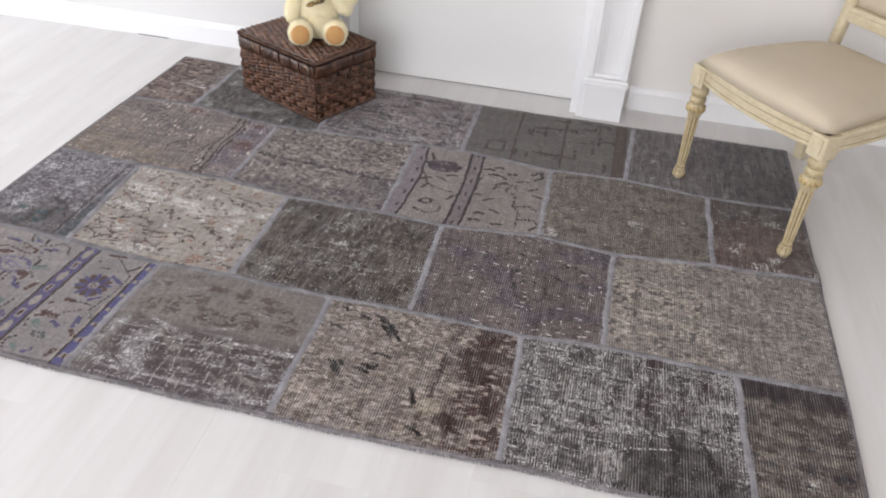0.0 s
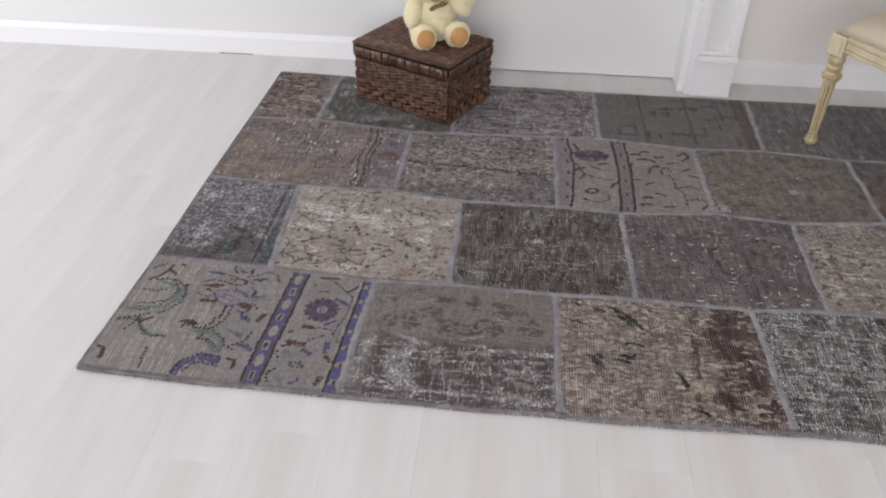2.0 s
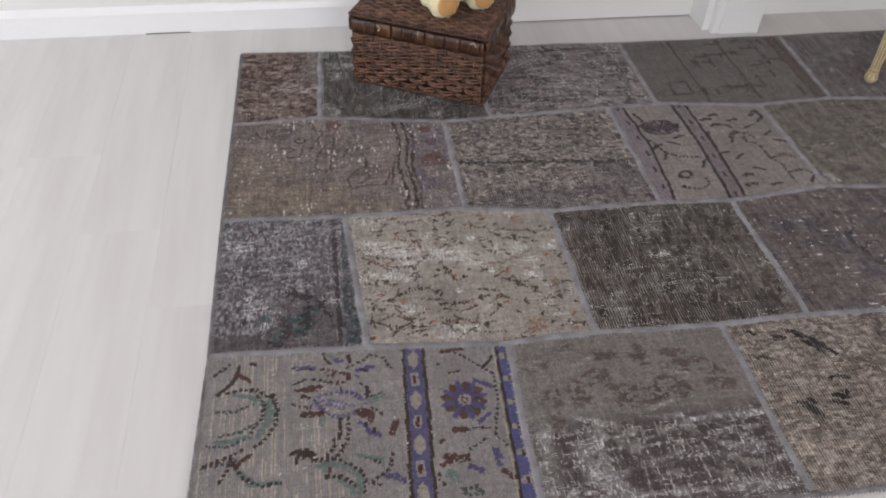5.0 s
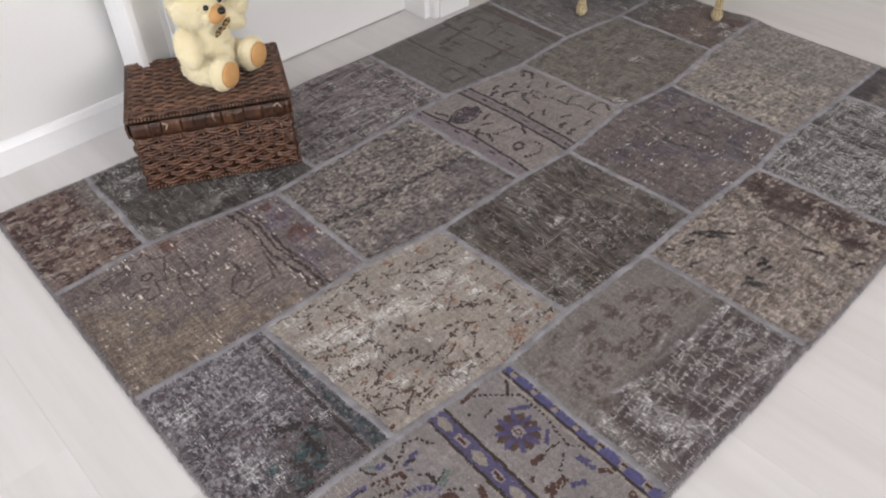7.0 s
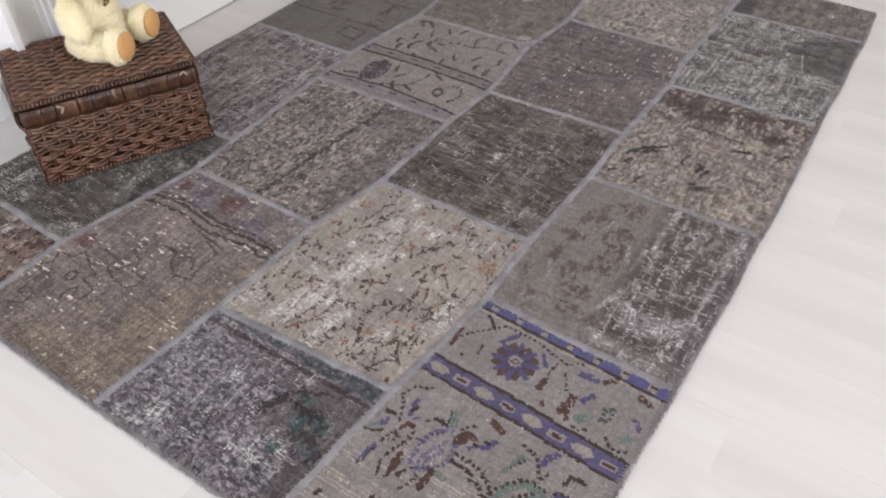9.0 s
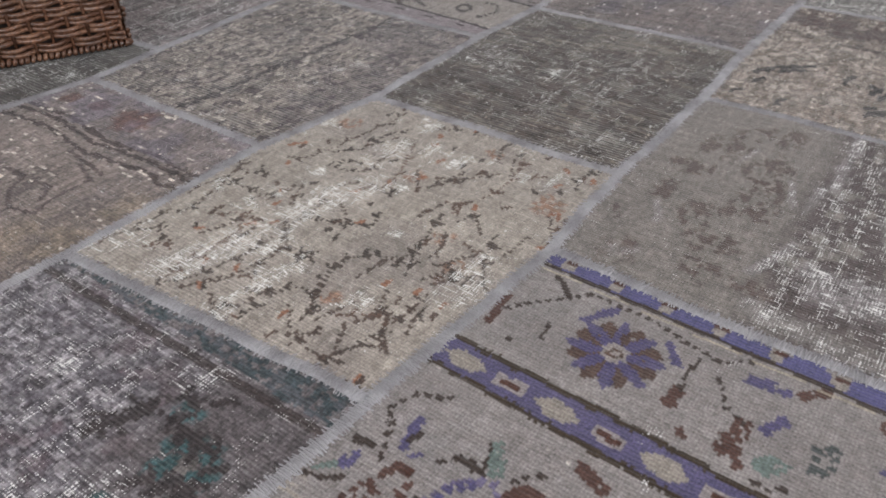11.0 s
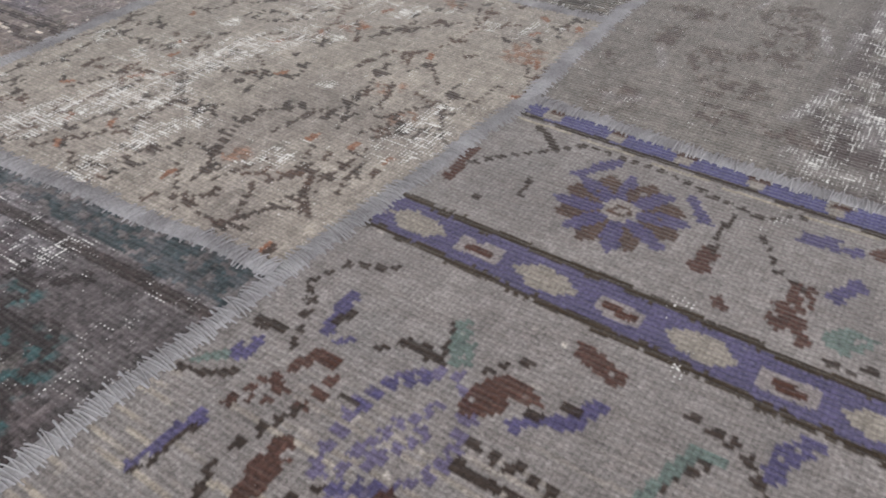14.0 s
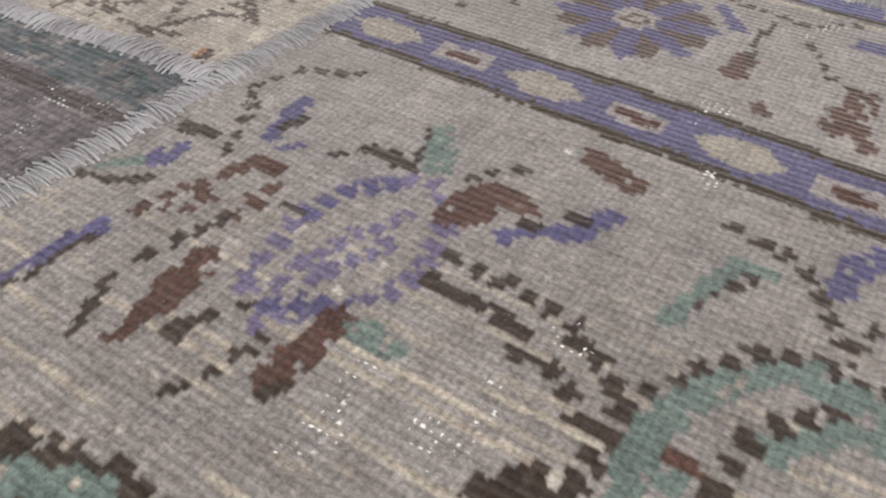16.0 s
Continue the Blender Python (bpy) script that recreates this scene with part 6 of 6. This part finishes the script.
def sew(points, near, seed):
    """A seam: a low felted ridge, and slanting stitches across it."""
    rnd = random.Random(seed)
    pts = np.array(points)
    run = np.concatenate([[0], np.cumsum(np.hypot(*np.diff(pts, axis=0).T))])
    total = run[-1]
    n = max(8, int(total / 0.006))
    s = np.linspace(0, total, n + 1)
    px, py = np.interp(s, run, pts[:, 0]), np.interp(s, run, pts[:, 1])
    tx, ty = np.gradient(px), np.gradient(py)
    tl = np.hypot(tx, ty)
    ox, oy = -ty / tl, tx / tl
    half = 0.0084 + 0.0014 * (2 * vnoise(s / 0.03, s * 0 + seed, 3) - 1)
    prof = [(-1.0, -0.0016), (-0.7, 0.0004), (-0.25, 0.0011), (0.25, 0.0011), (0.7, 0.0004), (1.0, -0.0016)]
    verts = []
    for o, dz in prof:
        x, y = px + ox * half * o, py + oy * half * o
        verts.append(np.stack([x, y, height(px, py) + dz + 0.0004 * (2 * vnoise(s / 0.004, s * 0 + o, 7) - 1)], -1))
    me = bpy.data.meshes.new("seam")
    grid = np.stack(verts, 1).reshape(-1, 3)
    m = len(prof)
    faces = [(i * m + j, i * m + j + 1, (i + 1) * m + j + 1, (i + 1) * m + j) for i in range(n) for j in range(m - 1)]
    me.from_pydata(grid.tolist(), [], faces)
    me.materials.append(THREAD)
    me.polygons.foreach_set("use_smooth", [True] * len(me.polygons))
    ob = new("seam", me)
    ob.parent = rug
    tagged(ob, "pale grey felted seam")
    # stitches
    gap = 0.0024 if near else 0.0042
    q = np.arange(0, total, gap)
    vs, fs = [], []
    for d in q:
        d += rnd.uniform(-0.0008, 0.0008)
        x, y = np.interp(d, run, pts[:, 0]), np.interp(d, run, pts[:, 1])
        i = min(int(d / total * n), n - 1)
        nx_, ny_, gx, gy = ox[i], oy[i], tx[i] / tl[i], ty[i] / tl[i]
        slant, w = rnd.uniform(-0.0026, 0.0026), rnd.uniform(0.0005, 0.0010) * (1.0 if near else 1.3)
        a, b = -rnd.uniform(0.006, 0.0125), rnd.uniform(0.006, 0.0125)
        z = float(height(np.array(x), np.array(y)))
        k0 = len(vs)
        for t, lift in ((a, -0.0002), (a * 0.4, 0.0016), (b * 0.4, 0.0016), (b, -0.0002)):
            f = slant * t / 0.009
            cx, cy = x + nx_ * t + gx * f, y + ny_ * t + gy * f
            vs += [(cx - gx * w, cy - gy * w, z + lift), (cx + gx * w, cy + gy * w, z + lift), (cx, cy, z + lift + 0.0008)]
        for r in range(3):
            for e in range(3):
                fs.append((k0 + 3 * r + e, k0 + 3 * r + (e + 1) % 3, k0 + 3 * r + 3 + (e + 1) % 3, k0 + 3 * r + 3 + e))
    me = bpy.data.meshes.new("stitching")
    me.from_pydata(vs, [], fs)
    me.materials.append(THREAD)
    st = new("stitching", me)
    st.parent = ob
    tagged(st, "rows of small slanting stitches", kind="stuff")


for row in (1, 2, 3):
    xs = np.linspace(LEFT[row] + 0.002, RIGHT[row] - 0.002, 300)
    sew(np.stack([xs, seam_y(row, xs)], -1), True, row)
for row in range(4):
    for k in range(1, 5):
        v = np.linspace(0.012, 0.99, 60)
        x = cross_x(row, k, v)
        sew(np.stack([x, seam_y(row, x) * (1 - v) + seam_y(row + 1, x) * v], -1), row < 2 and k < 3, 20 + 5 * row + k)


def bind(points, seed, inward):
    """The overcast rim: a roll of small wraps along one side."""
    pts = np.array(points)
    run = np.concatenate([[0], np.cumsum(np.hypot(*np.diff(pts, axis=0).T))])
    n = int(run[-1] / 0.0022)
    s = np.linspace(0, run[-1], n + 1)
    px, py = np.interp(s, run, pts[:, 0]), np.interp(s, run, pts[:, 1])
    tx, ty = np.gradient(px), np.gradient(py)
    tl = np.hypot(tx, ty)
    sides = 8
    a = np.arange(sides) * 2 * math.pi / sides
    r = 0.0044 + 0.0010 * np.sin(s * 2 * math.pi / 0.0062) + 0.0012 * (2 * vnoise(s / 0.01, s * 0, seed) - 1)
    off = np.cos(a)[None] * r[:, None]
    x, y = px[:, None] - (ty / tl)[:, None] * off, py[:, None] + (tx / tl)[:, None] * off
    z = (height(px, py) - 0.0056)[:, None] + 1.1 * np.sin(a)[None] * r[:, None]
    grid = np.stack([x, y, np.maximum(z, 0.0005)], -1).reshape(-1, 3)
    faces = [(i * sides + j, i * sides + (j + 1) % sides, (i + 1) * sides + (j + 1) % sides, (i + 1) * sides + j) for i in range(n) for j in range(sides)]
    faces += [tuple(range(sides - 1, -1, -1)), tuple(range(n * sides, (n + 1) * sides))]
    me = bpy.data.meshes.new("edge_binding")
    me.from_pydata(grid.tolist(), [], faces)
    me.materials.append(BINDING)
    me.polygons.foreach_set("use_smooth", [True] * len(me.polygons))
    ob = new("edge_binding", me)
    ob.parent = rug
    tagged(ob, "overcast grey-brown edge binding")
    # whip stitches over the rim, with loose ends
    rnd = random.Random(seed)
    vs, fs, d = [], [], 0.004
    while d < run[-1] - 0.004:
        i = int(d / run[-1] * n)
        gx, gy = tx[i] / tl[i], ty[i] / tl[i]
        ix, iy = inward * -gy, inward * gx
        z, w, lean = float(height(px[i], py[i])), rnd.uniform(0.0008, 0.0015), rnd.uniform(-0.003, 0.003)
        k0 = len(vs)
        for t, up in ((rnd.uniform(0.006, 0.011), -0.0004), (0.003, 0.0010), (-0.002, 0.0008), (-0.0052, -0.004), (-0.0054 - rnd.uniform(0, 0.002), -0.0105)):
            cx, cy, cz = px[i] + ix * t + gx * lean * t / 0.01, py[i] + iy * t + gy * lean * t / 0.01, max(z + up, 0.001)
            vs += [(cx - gx * w, cy - gy * w, cz), (cx + gx * w, cy + gy * w, cz), (cx - ix * 0.0004, cy - iy * 0.0004, cz + 0.0009)]
        for r_ in range(4):
            for e in range(3):
                fs.append((k0 + 3 * r_ + e, k0 + 3 * r_ + (e + 1) % 3, k0 + 3 * r_ + 3 + (e + 1) % 3, k0 + 3 * r_ + 3 + e))
        d += rnd.uniform(0.0045, 0.0085)
    me = bpy.data.meshes.new("whip_stitching")
    me.from_pydata(vs, [], fs)
    me.materials.append(BINDING)
    st = new("whip_stitching", me)
    st.parent = ob
    tagged(st, "grey whip stitches over the rim", kind="stuff")


xs = np.linspace(LEFT[0], RIGHT[0], 260)
bind(np.stack([xs, seam_y(0, xs)], -1), 1, 1)
xs = np.linspace(LEFT[4], RIGHT[4], 260)
bind(np.stack([xs, seam_y(4, xs)], -1), 2, -1)
ys = np.linspace(0.026, 1.722, 200)
bind(np.stack([np.interp(ys, [0.026, 0.466, 0.899, 1.319, 1.724], LEFT), ys], -1), 3, -1)
bind(np.stack([np.interp(ys, [0.020, 0.428, 0.872, 1.262, 1.684], RIGHT), np.interp(ys, [0.026, 1.722], [0.02, 1.684])], -1), 4, 1)


# ---- floor planks, laid away from the doorway wall ----
def planks():
    W, L = 0.193, 1.28
    me = {}

    def plank_mesh(w, l):
        key = (round(w, 3), round(l, 3))
        if key not in me:
            bm = boxed(0.0001, w - 0.0001, 0.00003, l - 0.00003, -0.004, 0.0, bevel=0.0001, seg=1)
            me[key] = mesh_of("plank", bm, FLOOR)
        return me[key]

    rnd = random.Random(2)
    x = X0
    while x < X1 - 0.01:
        w = min(W, X1 - x)
        y = Y0 - rnd.uniform(0.1, 1.1)
        while y < Y1 - 0.001:
            a, b = max(y, Y0), min(y + L, Y1)
            if b - a > 0.03:
                ob = new("plank", plank_mesh(w, b - a))
                ob.location = (x, a, 0)
                ob.parent = sub
            y += L
        x += W


planks()
